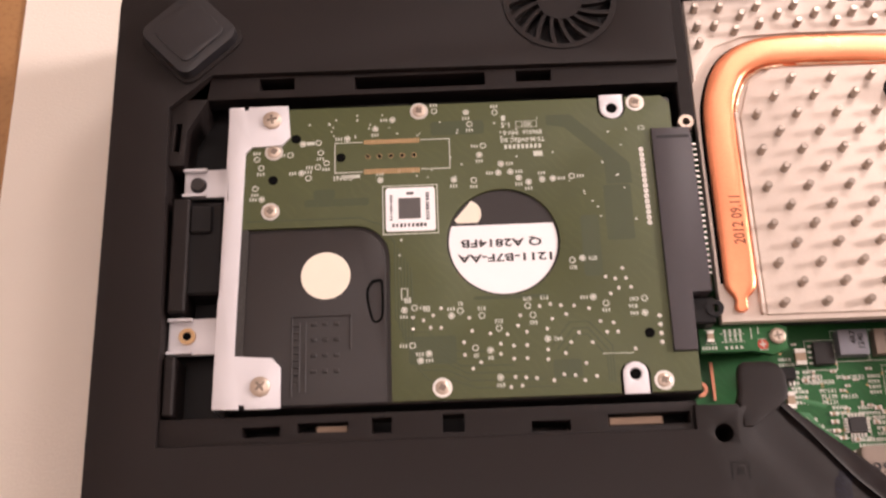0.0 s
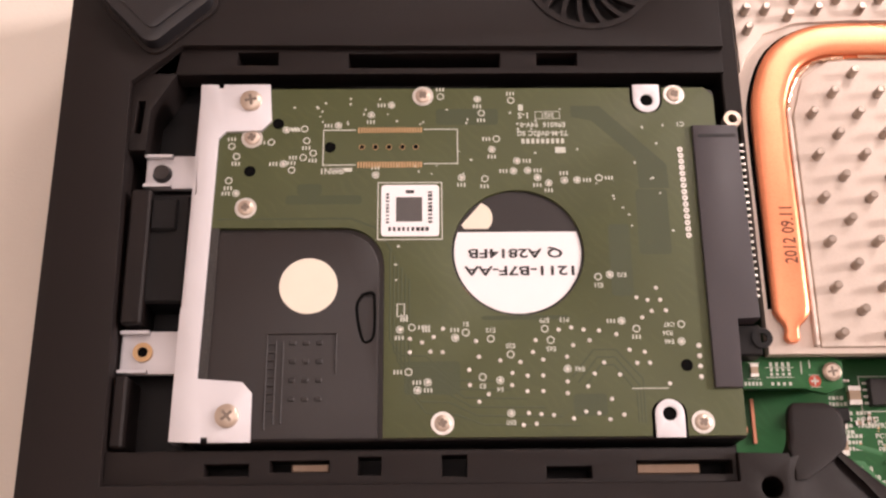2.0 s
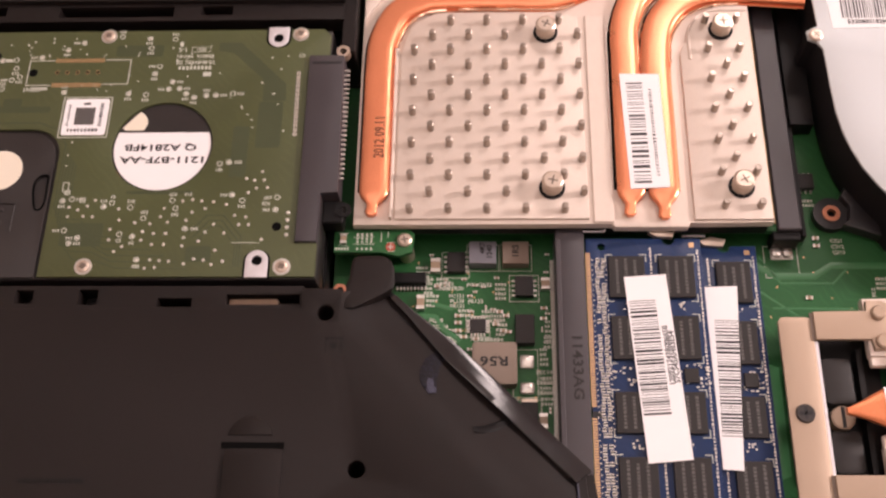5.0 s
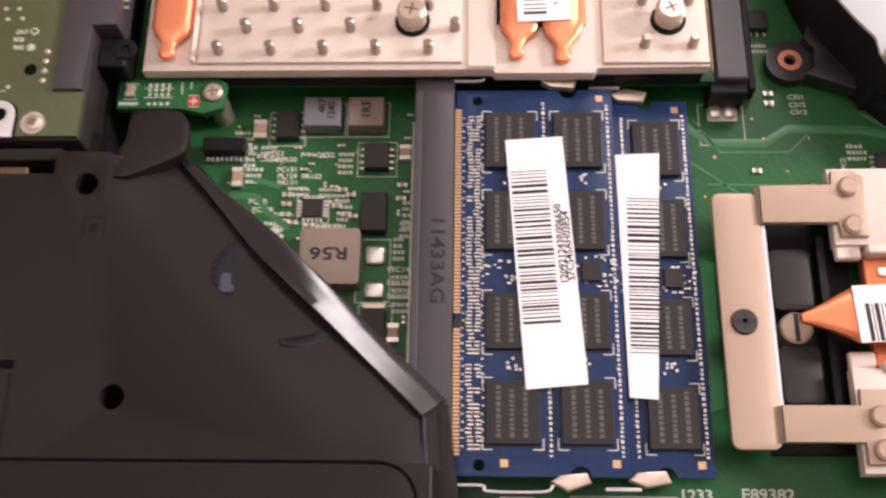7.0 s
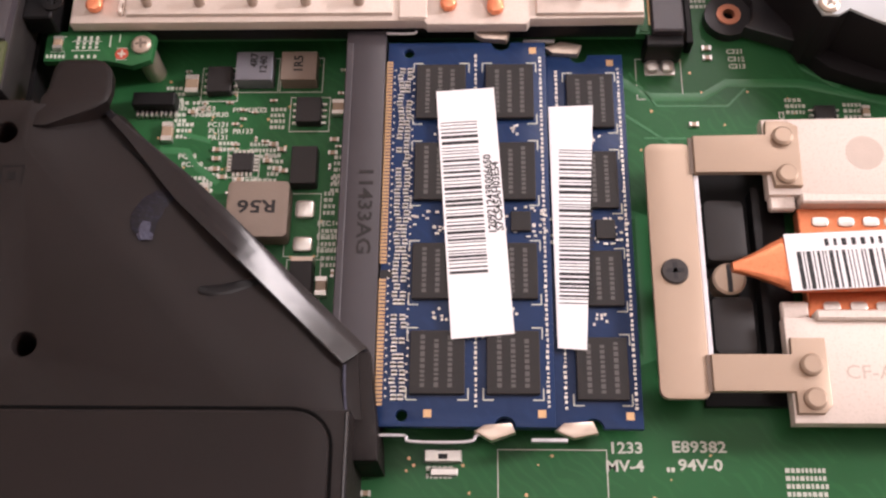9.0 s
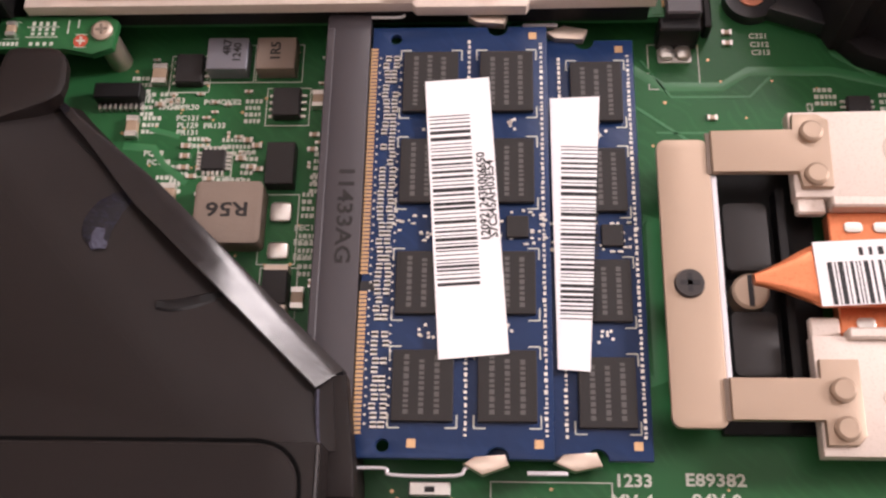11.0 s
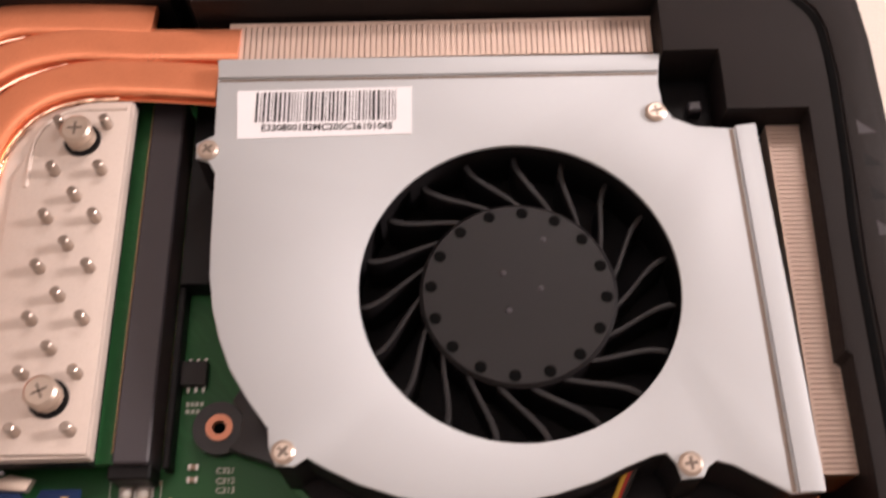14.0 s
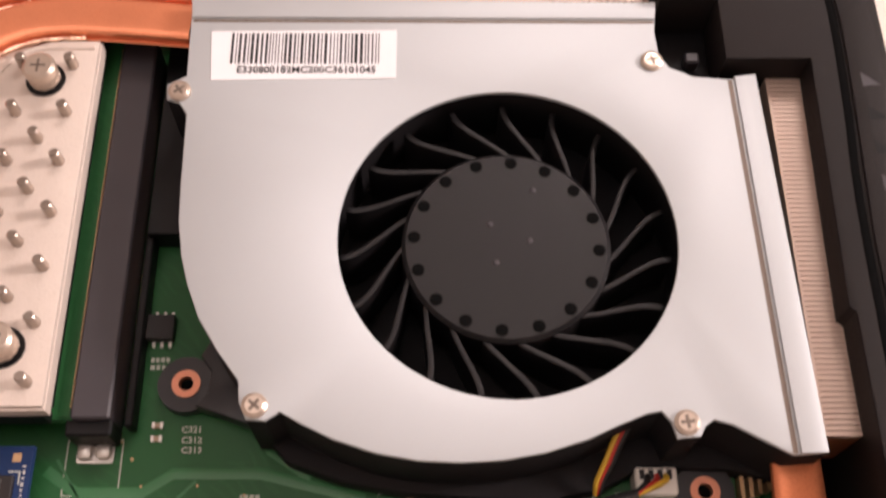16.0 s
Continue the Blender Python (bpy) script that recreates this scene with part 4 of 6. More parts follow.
# ---- graphics heatsink with three heat pipes ----
def graphics_heatsink():
    hs = thing("graphics_heatsink", (147, 50, 18), "plated metal heatsink with rows of pins and flat copper heat pipes", "heatsink")
    plate = [(97.5, 12.3), (158.8, 12.4), (159.4, 11.6), (176.4, 11.6), (177, 12.6), (196.4, 12.8), (196.4, 74.6), (189, 74.4), (183, 76), (178, 88), (158.4, 90.2), (136.8, 91.0), (136.0, 92.7), (97.4, 92.7)]
    part("base_plate", slab(B(), plate, 27.6, 29.9, (), 0.3), PLATED, hs)
    part("pin_field", slab(B(), [(107.3, 13.5), (153.4, 13.5), (152.6, 71.4), (146, 73.2), (116, 73.2), (110, 69), (107.5, 61)], 29.8, 30.7, (), 0.3), PLATED, hs)
    part("side_field", slab(B(), [(178.0, 13.2), (196.2, 13.2), (196.2, 74.4)] + arc(190.5, 63.5, 10.9, 90, 180, 8) + [(178.0, 60)], 29.8, 30.7, (), 0.3), PLATED, hs)
    upper = [(97.7, 70.4), (99.4, 74.2), (103.6, 79.6), (110.5, 82.0), (122, 82.5), (145.6, 82.3), (150.4, 84.4), (155.8, 89.0), (156.0, 90.0), (136.6, 90.8), (135.8, 92.5), (97.6, 92.5)]
    part("upper_field", slab(B(), upper, 29.8, 30.7, (), 0.3), PLATED, hs)
    part("field_rib", box(B(), 106.0, 13.6, 29.8, 106.8, 62, 31.3, 0.2), PLATED, hs)
    part("corner_rib", sweep(B(), [(180.4, 58), (180.4, 64)] + arc(188.4, 65.0, 8.0, 180, 90, 8)[1:] + [(195.6, 73.0)], 0.8, 0.7, 30.7, 8, 2), PLATED, hs)
    part("centre_rail", box(B(), 154.4, 12.6, 29.8, 159.4, 72, 30.4, 0.25), PLATED, hs)
    bm = B()
    cyl(bm, 0, 0, -0.2, 2.7, 0.92, 0.84, 12)
    cyl(bm, 0, 0, 2.7, 2.9, 0.84, 0.62, 12)
    pin = mesh_of("pin", bm, PIN, (0, 0, 0))
    screws = [(144.3, 67.3), (144.8, 22.4), (188.7, 67.6), (189.5, 22.5)]
    pts = [(110.9 + 9.2 * j + (4.6 if k % 2 else 0), 15.7 + 4.517 * k, 30.6) for k in range(13) for j in range(5)]
    pts = [p for p in pts if not (p[0] < 113 and p[1] > 62) and not (p[0] < 117 and p[1] > 68) and p[0] < 152.6]
    pts += [(x, 69.6 - 8.83 * k, 30.6) for k in range(7) for x in (184.9 + 0.05 * k, 192.6 + 0.15 * k)]
    pts += [(189.2 - 0.1 * k, 64.7 - 8.83 * k, 30.6) for k in range(5)]
    pts += [(x, 89.4, 30.6) for x in (99.7, 105.6, 114.5, 123.4, 132.5, 141.4, 151.2)] + [(x, 87.0, 30.6) for x in (110.4, 119.2, 128.1, 137.0, 146.0)]
    pts += [(x, 84.5, 30.6) for x in (99.8, 103.9, 114.6, 123.6, 132.6, 141.4)] + [(99.9, 79.9, 30.6), (108.6, 83.0, 30.6)]
    for x, y, z in pts:
        if all(math.hypot(x - a, y - b) > 3.7 for a, b in screws):
            repeat("pin", pin, hs, x, y, z)
    for x, y in screws:
        y -= 0.8
        bm = B()
        ring(bm, x, y, 30.6, 31.0, 2.0, 3.1)
        sp = part("spring_screw", bm, PLASTIC_DARK, hs, "spring-loaded nickel screw")
        path = [(x + 2.2 * math.cos(a * 0.6), y + 2.2 * math.sin(a * 0.6), 31.0 + a * 0.045) for a in range(52)]
        part("spring", wire(B(), path, 0.3, 6), SCREW, sp)
        bm = B()
        cyl(bm, x, y, 30.6, 33.2, 1.6)
        cyl(bm, x, y, 33.2, 34.5, 2.55, 2.6)
        cyl(bm, x, y, 34.5, 34.9, 2.6, 2.1)
        part("screw_head", bm, SCREW, sp)
        bm = B()
        box(bm, x - 1.2, y - 0.2, 34.89, x + 1.2, y + 0.2, 34.93)
        box(bm, x - 0.2, y - 1.2, 34.89, x + 0.2, y + 1.2, 34.93)
        turned(bm, x, y, x * 31)
        part("cross_recess", bm, RECESS, sp)
    p1 = [(102.2, 21), (102.2, 40), (102.2, 57), (102.9, 65), (106.4, 73), (113.2, 77.2), (122, 78.0), (135, 77.9), (146.5, 77.8), (157.4, 82.6), (164.8, 87.4), (172.2, 91.4), (181, 91.8), (198.5, 90.6)]
    p2 = [(163.5, 21.4), (163.7, 40), (163.9, 57), (164.3, 68), (167.6, 77.5), (174.4, 83.4), (184, 86.0), (196, 85.6), (214, 85.2)]
    p3 = [(171.1, 21), (171.2, 40), (171.4, 57), (173, 68), (178.2, 75.2), (186, 78.6), (196, 78.9), (211, 77.6)]
    for pts, w, tip in ((p1, 7.0, (101.7, 14.2)), (p2, 6.8, (162.9, 14.0)), (p3, 7.2, (171.0, 13.2))):
        path = smooth_path(pts, 8)
        end = [(tip[0] + (pts[0][0] - tip[0]) * k, tip[1] + (pts[0][1] - tip[1]) * k) for k in (0, 0.06, 0.14, 0.3, 0.42, 0.52, 0.66, 0.84)]
        pipe = part("heat_pipe", sweep(B(), end + path, w, 2.3, 30.9, 18, 3.6, [0.2, 0.36, 0.42, 0.37, 0.38, 0.5, 0.78, 0.97] + [1.0] * len(path)), COPPER, hs, "flat bright copper heat pipe with a crimped tip")
        edge = [(x, y) for x, y in path]
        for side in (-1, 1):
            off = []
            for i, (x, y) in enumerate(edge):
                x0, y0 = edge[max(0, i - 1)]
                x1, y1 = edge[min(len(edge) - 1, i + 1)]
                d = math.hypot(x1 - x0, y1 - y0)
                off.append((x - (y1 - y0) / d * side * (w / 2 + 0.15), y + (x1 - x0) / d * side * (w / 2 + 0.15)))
            # copper seam on one side; on the other a near-black strip paints the shadow gap
            part("seam_and_shade_line", sweep(B(), off, 0.8, 0.5, 30.15 if side < 0 else 30.0, 6, 2), COPPER if side < 0 else WELL, pipe)
    # bright solder squeezed out along the inner bends
    rs = random.Random(3)
    for pts, w in (([(106.1, 57), (106.6, 63.4), (109.2, 69.6), (113.6, 73.1), (119, 74.0)], 1.0), ([(122, 74.2), (135, 74.1), (146.8, 74.0), (152, 75.6)], 0.7),
                   ([(167.5, 56), (167.9, 65), (170.8, 74.4), (176.2, 79.4), (184, 82.2)], 1.1), ([(175.3, 56), (176.0, 64), (179.6, 70.8), (186, 74.3), (194, 75.0)], 0.9),
                   ([(165.8, 83.6), (172.6, 87.4), (181, 88.2), (196, 87.2)], 0.9)):
        path = smooth_path(pts, 8)
        part("solder_fillet", sweep(B(), path, w, 0.9, 30.7, 8, 2, [rs.uniform(0.5, 1.3) for _ in path]), FILLET, hs, "bright solder along a heat pipe")
    bm = letters(B(), "2012 09.11", 103.2, 35.3, 32.06, 2.5, 90, 0.76, 0.02, 0.02)
    part("stamped_date", bm, STAMP, hs)
    lab = part("barcode_label", slab(B(), [(162.2, 52.8), (163.2, 20.5), (172.5, 20.9), (171.9, 52.6)], 32.1, 32.3), PAPER, hs, "white barcode label across two heat pipes")
    barcode(lab, 163.9, 22.0, 167.9, 51.4, 32.3, "y", 3, 0.2, 0.9, 0.6, (167, 37), 1.4)
    barcode(lab, 169.2, 24, 170.0, 49, 32.3, "y", 5, 0.25, 0.5, 0.5, (167, 37), 1.4)
    part("card_board", box(B(), 98.5, 13.2, 22.6, 198.4, 90, 24.2), BOARD, hs, "green graphics card board")
    part("card_frame", box(B(), 99, 12.6, 24.2, 195.5, 14.2, 27.6), PLASTIC_DARK, hs)
    part("card_frame", box(B(), 99, 15, 24.2, 195.5, 89, 27.5), PLASTIC_DARK, hs)




graphics_heatsink()


# ---- main board with its components ----
LEG_ALONG = mesh_of("leg", box(B(), -0.42, -0.2, 0, 0.42, 0.2, 0.4), SOLDER, (0, 0, 0))
LEG_ACROSS = mesh_of("leg", box(B(), -0.2, -0.42, 0, 0.2, 0.42, 0.4), SOLDER, (0, 0, 0))


def chip(parent, x0, y0, x1, y1, z0, z1, mat=CHIP, legs="", n=4, name="chip", label=""):
    ob = part(name, box(B(), x0, y0, z0, x1, y1, z1, 0.12), mat, parent, label)
    for i in range(n if legs else 0):
        if "x" in legs:
            y = y0 + (y1 - y0) * (i + 0.5) / n
            repeat("leg", LEG_ALONG, ob, x0 - 0.38, y, z0)
            repeat("leg", LEG_ALONG, ob, x1 + 0.38, y, z0)
        if "y" in legs:
            x = x0 + (x1 - x0) * (i + 0.5) / n
            repeat("leg", LEG_ACROSS, ob, x, y0 - 0.38, z0)
            repeat("leg", LEG_ACROSS, ob, x, y1 + 0.38, z0)
    return ob


def capacitor(parent, x0, y0, x1, y1, z0, h, along="y"):
    cap = part("capacitor", box(B(), x0, y0, z0, x1, y1, z0 + h, 0.1), CAP_TAN, parent, "small tan ceramic capacitor")
    bm = B()
    if along == "y":
        e = (y1 - y0) * 0.24
        box(bm, x0 - 0.04, y0 - 0.05, z0, x1 + 0.04, y0 + e, z0 + h + 0.04)
        box(bm, x0 - 0.04, y1 - e, z0, x1 + 0.04, y1 + 0.05, z0 + h + 0.04)
    else:
        e = (x1 - x0) * 0.24
        box(bm, x0 - 0.05, y0 - 0.04, z0, x0 + e, y1 + 0.04, z0 + h + 0.04)
        box(bm, x1 - e, y0 - 0.04, z0, x1 + 0.05, y1 + 0.04, z0 + h + 0.04)
    part("terminal", bm, SOLDER, cap)


def main_board():
    mb = thing("main_board", (205, 0, 17), "green laptop main board with soldered components", "circuit board")
    z = 18.0
    board = part("board", box(B(), 92, -95, 16.4, 306, 89, z), BOARD, mb, "glossy green circuit board")
    chip(mb, 119.6, 4.6, 124.0, 9.8, z, 20.0, CHIP, "x", 4)
    chip(mb, 136.0, -1.6, 140.4, 3.4, z, 20.0, CHIP, "x", 4)
    chip(mb, 125.2, -10.6, 129.0, -7.2, z, 19.0, CHIP, "xy", 5)
    chip(mb, 135.9, -13.9, 140.4, -6.7, z, 20.6, CHIP)
    chip(mb, 137.0, -33.5, 140.8, -28.2, z, 21.0, CHIP, name="tantalum_capacitor")
    a = chip(mb, 124.9, 6.2, 131.5, 12.0, z, 21.2, INDUCTOR_GREY, name="inductor", label="square grey power inductor")
    bm = letters(B(), "4R7", 128.2, 10.2, 21.23, 1.3, 90, 1.0)
    letters(bm, "1240", 129.9, 9.2, 21.23, 1.3, 90, 1.0)
    part("marking", bm, CHIP, a)
    a = chip(mb, 133.0, 6.2, 139.4, 12.0, z, 21.2, INDUCTOR, name="inductor", label="square brown power inductor")
    part("marking", letters(B(), "1R5", 136.2, 9.4, 21.23, 1.6, 90, 1.0), CHIP, a)
    bm = slab(B(), rounded(125.8, -24.2, 136.2, -14.0, 0.9), z, 21.7, (), 0.3)
    a = part("inductor", bm, INDUCTOR, mb, "large square brown power inductor")
    part("marking", letters(B(), "R56", 130.9, -18.6, 21.73, 2.3, 180, 1.3), CHIP, a)
    for y0, y1 in ((-19.4, -16.2), (-25.6, -22.9)):
        part("solder_pad", box(B(), 136.9, y0, z, 140.2, y1, z + 0.8, 0.6, 2), SOLDER, mb)
    part("cap_end", box(B(), 137.0, -28.4, z, 140.8, -27.2, 20.4, 0.15), SCREW, mb)
    part("cap_end", box(B(), 137.0, -34.4, z, 140.8, -33.4, 20.4, 0.15), SCREW, mb)
    for x0, y0, x1, y1 in ((142.3, 0.4, 144.3, 3.2), (141.2, -33.6, 143.0, -30.4), (115.6, 4.9, 117.9, 8.4), (119.4, -16.6, 121.6, -13.2), (112.4, -4.8, 114.2, -1.2)):
        capacitor(mb, x0, y0, x1, y1, z, 1.3)
    rr = random.Random(7)
    for x, y in ((121.6, -6.6), (121.6, -8.4), (121.6, -10.4), (131.5, -5.6), (133.0, -6.6), (130.6, -8.8), (132.4, -10.4), (116.5, 1.0), (141.6, -40), (139, -38), (142.6, -43), (144.2, -46), (208.4, 13.6), (208.4, 11.6), (150, -66), (205, -2)):
        capacitor(mb, x, y, x + 1.5, y + 0.8, z, 0.5, "x")
    # region left of the fan
    chip(mb, 205.3, 27.1, 210.3, 31.2, z, 19.8, CHIP, "y", 4)
    chip(mb, 205.4, 43.4, 211.4, 79.0, z, 23.0, PLASTIC_DARK, name="plastic_block")
    chip(mb, 226.6, -1.4, 230.2, 1.6, z, 19.4, CHIP, "x", 3)
    chip(mb, 256.6, -2.4, 262.8, 2.6, z, 20.8, INDUCTOR, name="inductor", label="square brown power inductor")
    chip(mb, 268.4, -3.0, 272.2, 1.0, z, 20.0, CHIP)
    for x, y in ((235, 0.5), (246, 2.6), (249, -1.2), (266, 1.8), (276, -1.5), (279, 3), (264, -2)):
        capacitor(mb, x, y - 1, x + 1.2, y + 1.2, z, 1.0)
    bm = B()
    cyl(bm, 288.8, -5.2, z, 22.6, 3.0, 3.0, 32)
    cyl(bm, 288.8, -5.2, 22.6, 22.9, 3.0, 2.6, 32)
    can = part("can_capacitor", bm, STEEL, mb, "silver can capacitor")
    part("marking", letters(letters(B(), "100", 289.0, -4.0, 22.93, 1.2, 185), "EZA", 288.6, -6.0, 22.93, 1.2, 185), INK, can)
    sock = part("fan_socket", box(B(), 278.6, 2.4, z, 284.6, 6.4, 22.6, 0.3), NYLON, mb, "white fan power socket")
    for i in range(4):
        part("socket_slot", box(B(), 279.2 + i * 1.3, 4.6, 22.5, 279.9 + i * 1.3, 6.0, 22.7), INK, sock)
    for i in range(4):
        part("gold_finger", box(B(), 294 + i * 1.3, 2.0 + i * 0.5, z, 294.6 + i * 1.3, 5.5 + i * 0.6, 20.5), GOLD, mb)
    scatter = B()
    ends = B()
    busy = [(118, 3, 126, 13), (124, 5, 141, 13), (134, -3, 142, 5), (124, -12, 130.5, -6), (135, -36, 142, -6), (125, -25, 137, -13), (108, 4, 114, 13), (98, -9, 118.5, 4)]
    for _ in range(120):
        x, y = rr.uniform(108, 144.0), rr.uniform(-40, 12)
        if x - 110 < -(y + 5) * 1.02 + 2 or any(a < x < c and b < y < d for a, b, c, d in busy):
            continue
        w, h = rr.choice(((0.9, 0.45), (0.45, 0.9), (0.7, 0.4), (0.4, 0.7), (1.2, 0.7)))
        box(scatter, x, y, z, x + w, y + h, z + 0.4)
        if w > h:
            box(ends, x - 0.22, y - 0.02, z, x + 0.2, y + h + 0.02, z + 0.43)
            box(ends, x + w - 0.2, y - 0.02, z, x + w + 0.22, y + h + 0.02, z + 0.43)
        else:
            box(ends, x - 0.02, y - 0.22, z, x + w + 0.02, y + 0.2, z + 0.43)
            box(ends, x - 0.02, y + h - 0.2, z, x + w + 0.02, y + h + 0.22, z + 0.43)
    part("component_scatter", scatter, CAP_TAN, board, "tiny surface-mounted components", "stuff")
    part("terminal_scatter", ends, SOLDER, board, "", "stuff")
    # raised sub-board with its screw and post
    sub = part("sub_board", slab(B(), [(92.8, 6.4), (104, 6.4), (108.5, 5.4), (111.6, 6.6), (112.0, 11.4), (110.5, 12.4), (92.8, 12.4)], 25.8, 27.2, (), 0.15), BOARD, mb, "small raised green board")
    part("sub_post", cyl(B(), 109.7, 9.5, z, 25.8, 1.9), SCREW, mb)
    repeat("sub_screw", SCREW_SMALL, sub, 109.7, 9.5, 27.2, 8)
    bm = cyl(B(), 106.4, 7.8, 27.2, 27.25, 1.15)
    part("red_disc", bm, CROSS_RED, sub)
    bm = B()
    box(bm, 105.7, 7.65, 27.25, 107.1, 7.95, 27.3)
    box(bm, 106.25, 7.1, 27.25, 106.55, 8.5, 27.3)
    part("cross", bm, SILK, sub)
    capacitor(sub, 94.4, 8.6, 95.8, 11, 27.2, 0.8)
    bm = B()
    for i in range(4):
        for y0, y1 in ((8.9, 9.4), (9.7, 10.2), (10.6, 11.4), (7.0, 7.6)):
            box(bm, 98.2 + i * 1.1, y0, 27.2, 98.7 + i * 1.1, y1, 27.27)
    for x0, y0, x1, y1 in ((97.4, 8.5, 102.6, 8.62), (97.4, 10.35, 102.6, 10.47), (93.8, 8.2, 96.4, 8.3), (93.8, 11.3, 96.4, 11.4), (104.0, 9.2, 104.2, 11.6), (105.6, 10.2, 105.8, 11.8), (105.4, 6.6, 107.4, 6.7), (105.4, 8.9, 107.4, 9.0)):
        box(bm, x0, y0, 27.2, x1, y1, 27.26)
    for k in range(5):
        box(bm, 93.2 + k * 0.7, 7.0, 27.2, 93.6 + k * 0.7, 7.7, 27.26)
    part("silkscreen", bm, SILK, sub, "", "stuff")
    strip = part("board_connector", box(B(), 107.0, 1.2, z, 114.6, 4.0, 21, 0.2), PLASTIC_DARK, mb, "board-to-board connector")
    bm = B()
    for i in range(9):
        box(bm, 107.4 + i * 0.85, 0.2, z, 107.8 + i * 0.85, 1.4, 19)
    part("contact_strip", bm, SOLDER, strip, "", "stuff")
    # printed lettering
    bm = B()
    letters(bm, "1233", 190.9, -58.4, z + 0.03, 1.75, 0, 1.1)
    letters(bm, "E89382", 202.2, -58.2, z + 0.03, 1.75, 0, 1.15)
    letters(bm, "MV-4", 190.6, -61.2, z + 0.03, 1.75, 0, 1.1)
    letters(bm, "94V-0", 202.2, -61.0, z + 0.03, 1.75, 0, 1.15)
    part("printing", bm, SILK, board, "white printed lettering", "stuff")
    for text, x, y, turn in (("PQ13", 119.6, 2.1, 0), ("PC49PR30", 120.6, 0.9, 0), ("PCHOKE2", 127.4, 1.8, 0), ("PC131", 122.0, -1.1, 0), ("PL129", 122.1, -2.4, 0), ("PR131", 122.2, -3.7, 0), ("PR133", 126.5, -2.5, 0),
                             ("PQ18", 117.1, -7.4, 0), ("PC128", 118.1, -9.0, 0), ("PL5", 126.4, -12.2, 0), ("PR12", 130.6, -12.2, 0), ("PEC14", 142.6, -20.3, 0), ("EC120", 142.6, -22.7, 0), ("EC118", 142.7, -25.1, 0),
                             ("C321", 214.2, 13.4, 0), ("C312", 214.3, 11.8, 0), ("C313", 214.4, 10.3, 0), ("PC2", 221.2, -0.1, 90)):
        part("printing", letters(B(), text, x, y, z + 0.03, 0.95, turn, 1.05), SILK, board)
    bm = B()
    for x, y, w, n in ((128, -5.4, 4.5, 3), (118, -12, 4, 3), (141.6, -15, 1.5, 4), (141.5, -22, 3, 4), (112, 6, 3, 4), (117, 3, 3, 3), (127, -12.5, 6, 2), (143, -8, 1.2, 5), (114, 3, 2, 4), (141.6, -27, 2.4, 2),
                       (197, -62, 1, 1), (215, -62, 6, 5), (207, 24, 3, 2), (222, 3, 3, 3), (232, 2, 3, 3), (240, -1, 4, 2), (263, 4.5, 7, 1), (270, 2.5, 3, 3), (160, -62, 4, 2),
                       (122.4, -5.2, 3.2, 2), (131.2, 1.6, 2.6, 4), (114.6, -1.4, 2.6, 3), (131.4, -7.6, 2.2, 4), (120.2, -10.2, 2.4, 3), (142.6, -12, 2.2, 3)):
        for k in range(n):
            x1 = x
            while x1 < x + w:
                s = rr.uniform(0.35, 0.7)
                box(bm, x1, y - k * 1.2, z, x1 + s, y - k * 1.2 + 0.7, z + 0.04)
                x1 += s + 0.22
    for x0, y0, x1, y1 in ((118.2, 3.6, 125.0, 10.6), (124.3, 5.4, 132.2, 12.6), (132.4, 5.4, 140.2, 12.6), (134.6, -2.6, 141.8, 4.4), (124.2, -11.6, 130.0, -6.2), (135.2, -26.4, 141.2, -14.6), (135.9, -35, 141.8, -26.8), (196.2, 3.6, 204.4, 12), (171, -80, 188, -58.6)):
        for a, b, c, d in ((x0, y0, x1, y0 + 0.16), (x0, y1 - 0.16, x1, y1), (x0, y0, x0 + 0.16, y1), (x1 - 0.16, y0, x1, y1)):
            box(bm, a, b, z, c, d, z + 0.04)
    part("silkscreen", bm, SILK, board, "white printed component outlines", "stuff")
    # wide copper tracks under the green mask
    lane = material("raised_track", (0.036, 0.165, 0.056), 0.38, 0, 0.1, 150, 0.1, 900)
    bm = B()
    for pts, w in (([(193.6, 7.4), (198.4, 4.1), (207.8, 4.1), (212.1, 6.9), (225, 6.8), (240, 3)], 1.7), ([(192.6, 1.4), (201.4, -5.3), (206, -8.6)], 0.6), ([(197, -4.2), (216, -4.4)], 0.5), ([(195, 9), (199.6, 2.2), (212, 2.2), (215.5, 5.8)], 0.5),
                   ([(194, -19), (195.6, -19), (195.6, -44), (194, -44)], 2.2), ([(112, -6), (117, -6.5), (119, -9.5), (123, -12.5)], 1.4), ([(116, -3), (121, -4.4)], 1.0), ([(222, 18), (226, 10), (232, 6)], 1.2)):
        part("wide_track", sweep(B(), pts, w, 0.12, z + 0.02, 6, 4), lane, board)
    bm = B()
    for k in range(96):
        x, y = (rr.uniform(110, 145), rr.uniform(-50, 12)) if k < 70 else (rr.uniform(194, 216), rr.uniform(-8, 14)) if k < 76 else (rr.uniform(205, 245), rr.uniform(0, 20)) if k < 84 else (rr.uniform(155, 215), rr.uniform(-66, -58))
        cyl(bm, x, y, z, z + 0.06, rr.uniform(0.16, 0.3), None, 8)
    part("via_field", bm, GOLD, board, "", "stuff")
    bm = B()
    for _ in range(90):
        x, y = rr.uniform(240, 296), rr.uniform(-3, 4)
        box(bm, x, y, z, x + rr.uniform(0.5, 1.3), y + rr.uniform(0.4, 0.8), z + rr.uniform(0.2, 0.6))
    part("component_scatter", bm, SOLDER, board, "", "stuff")
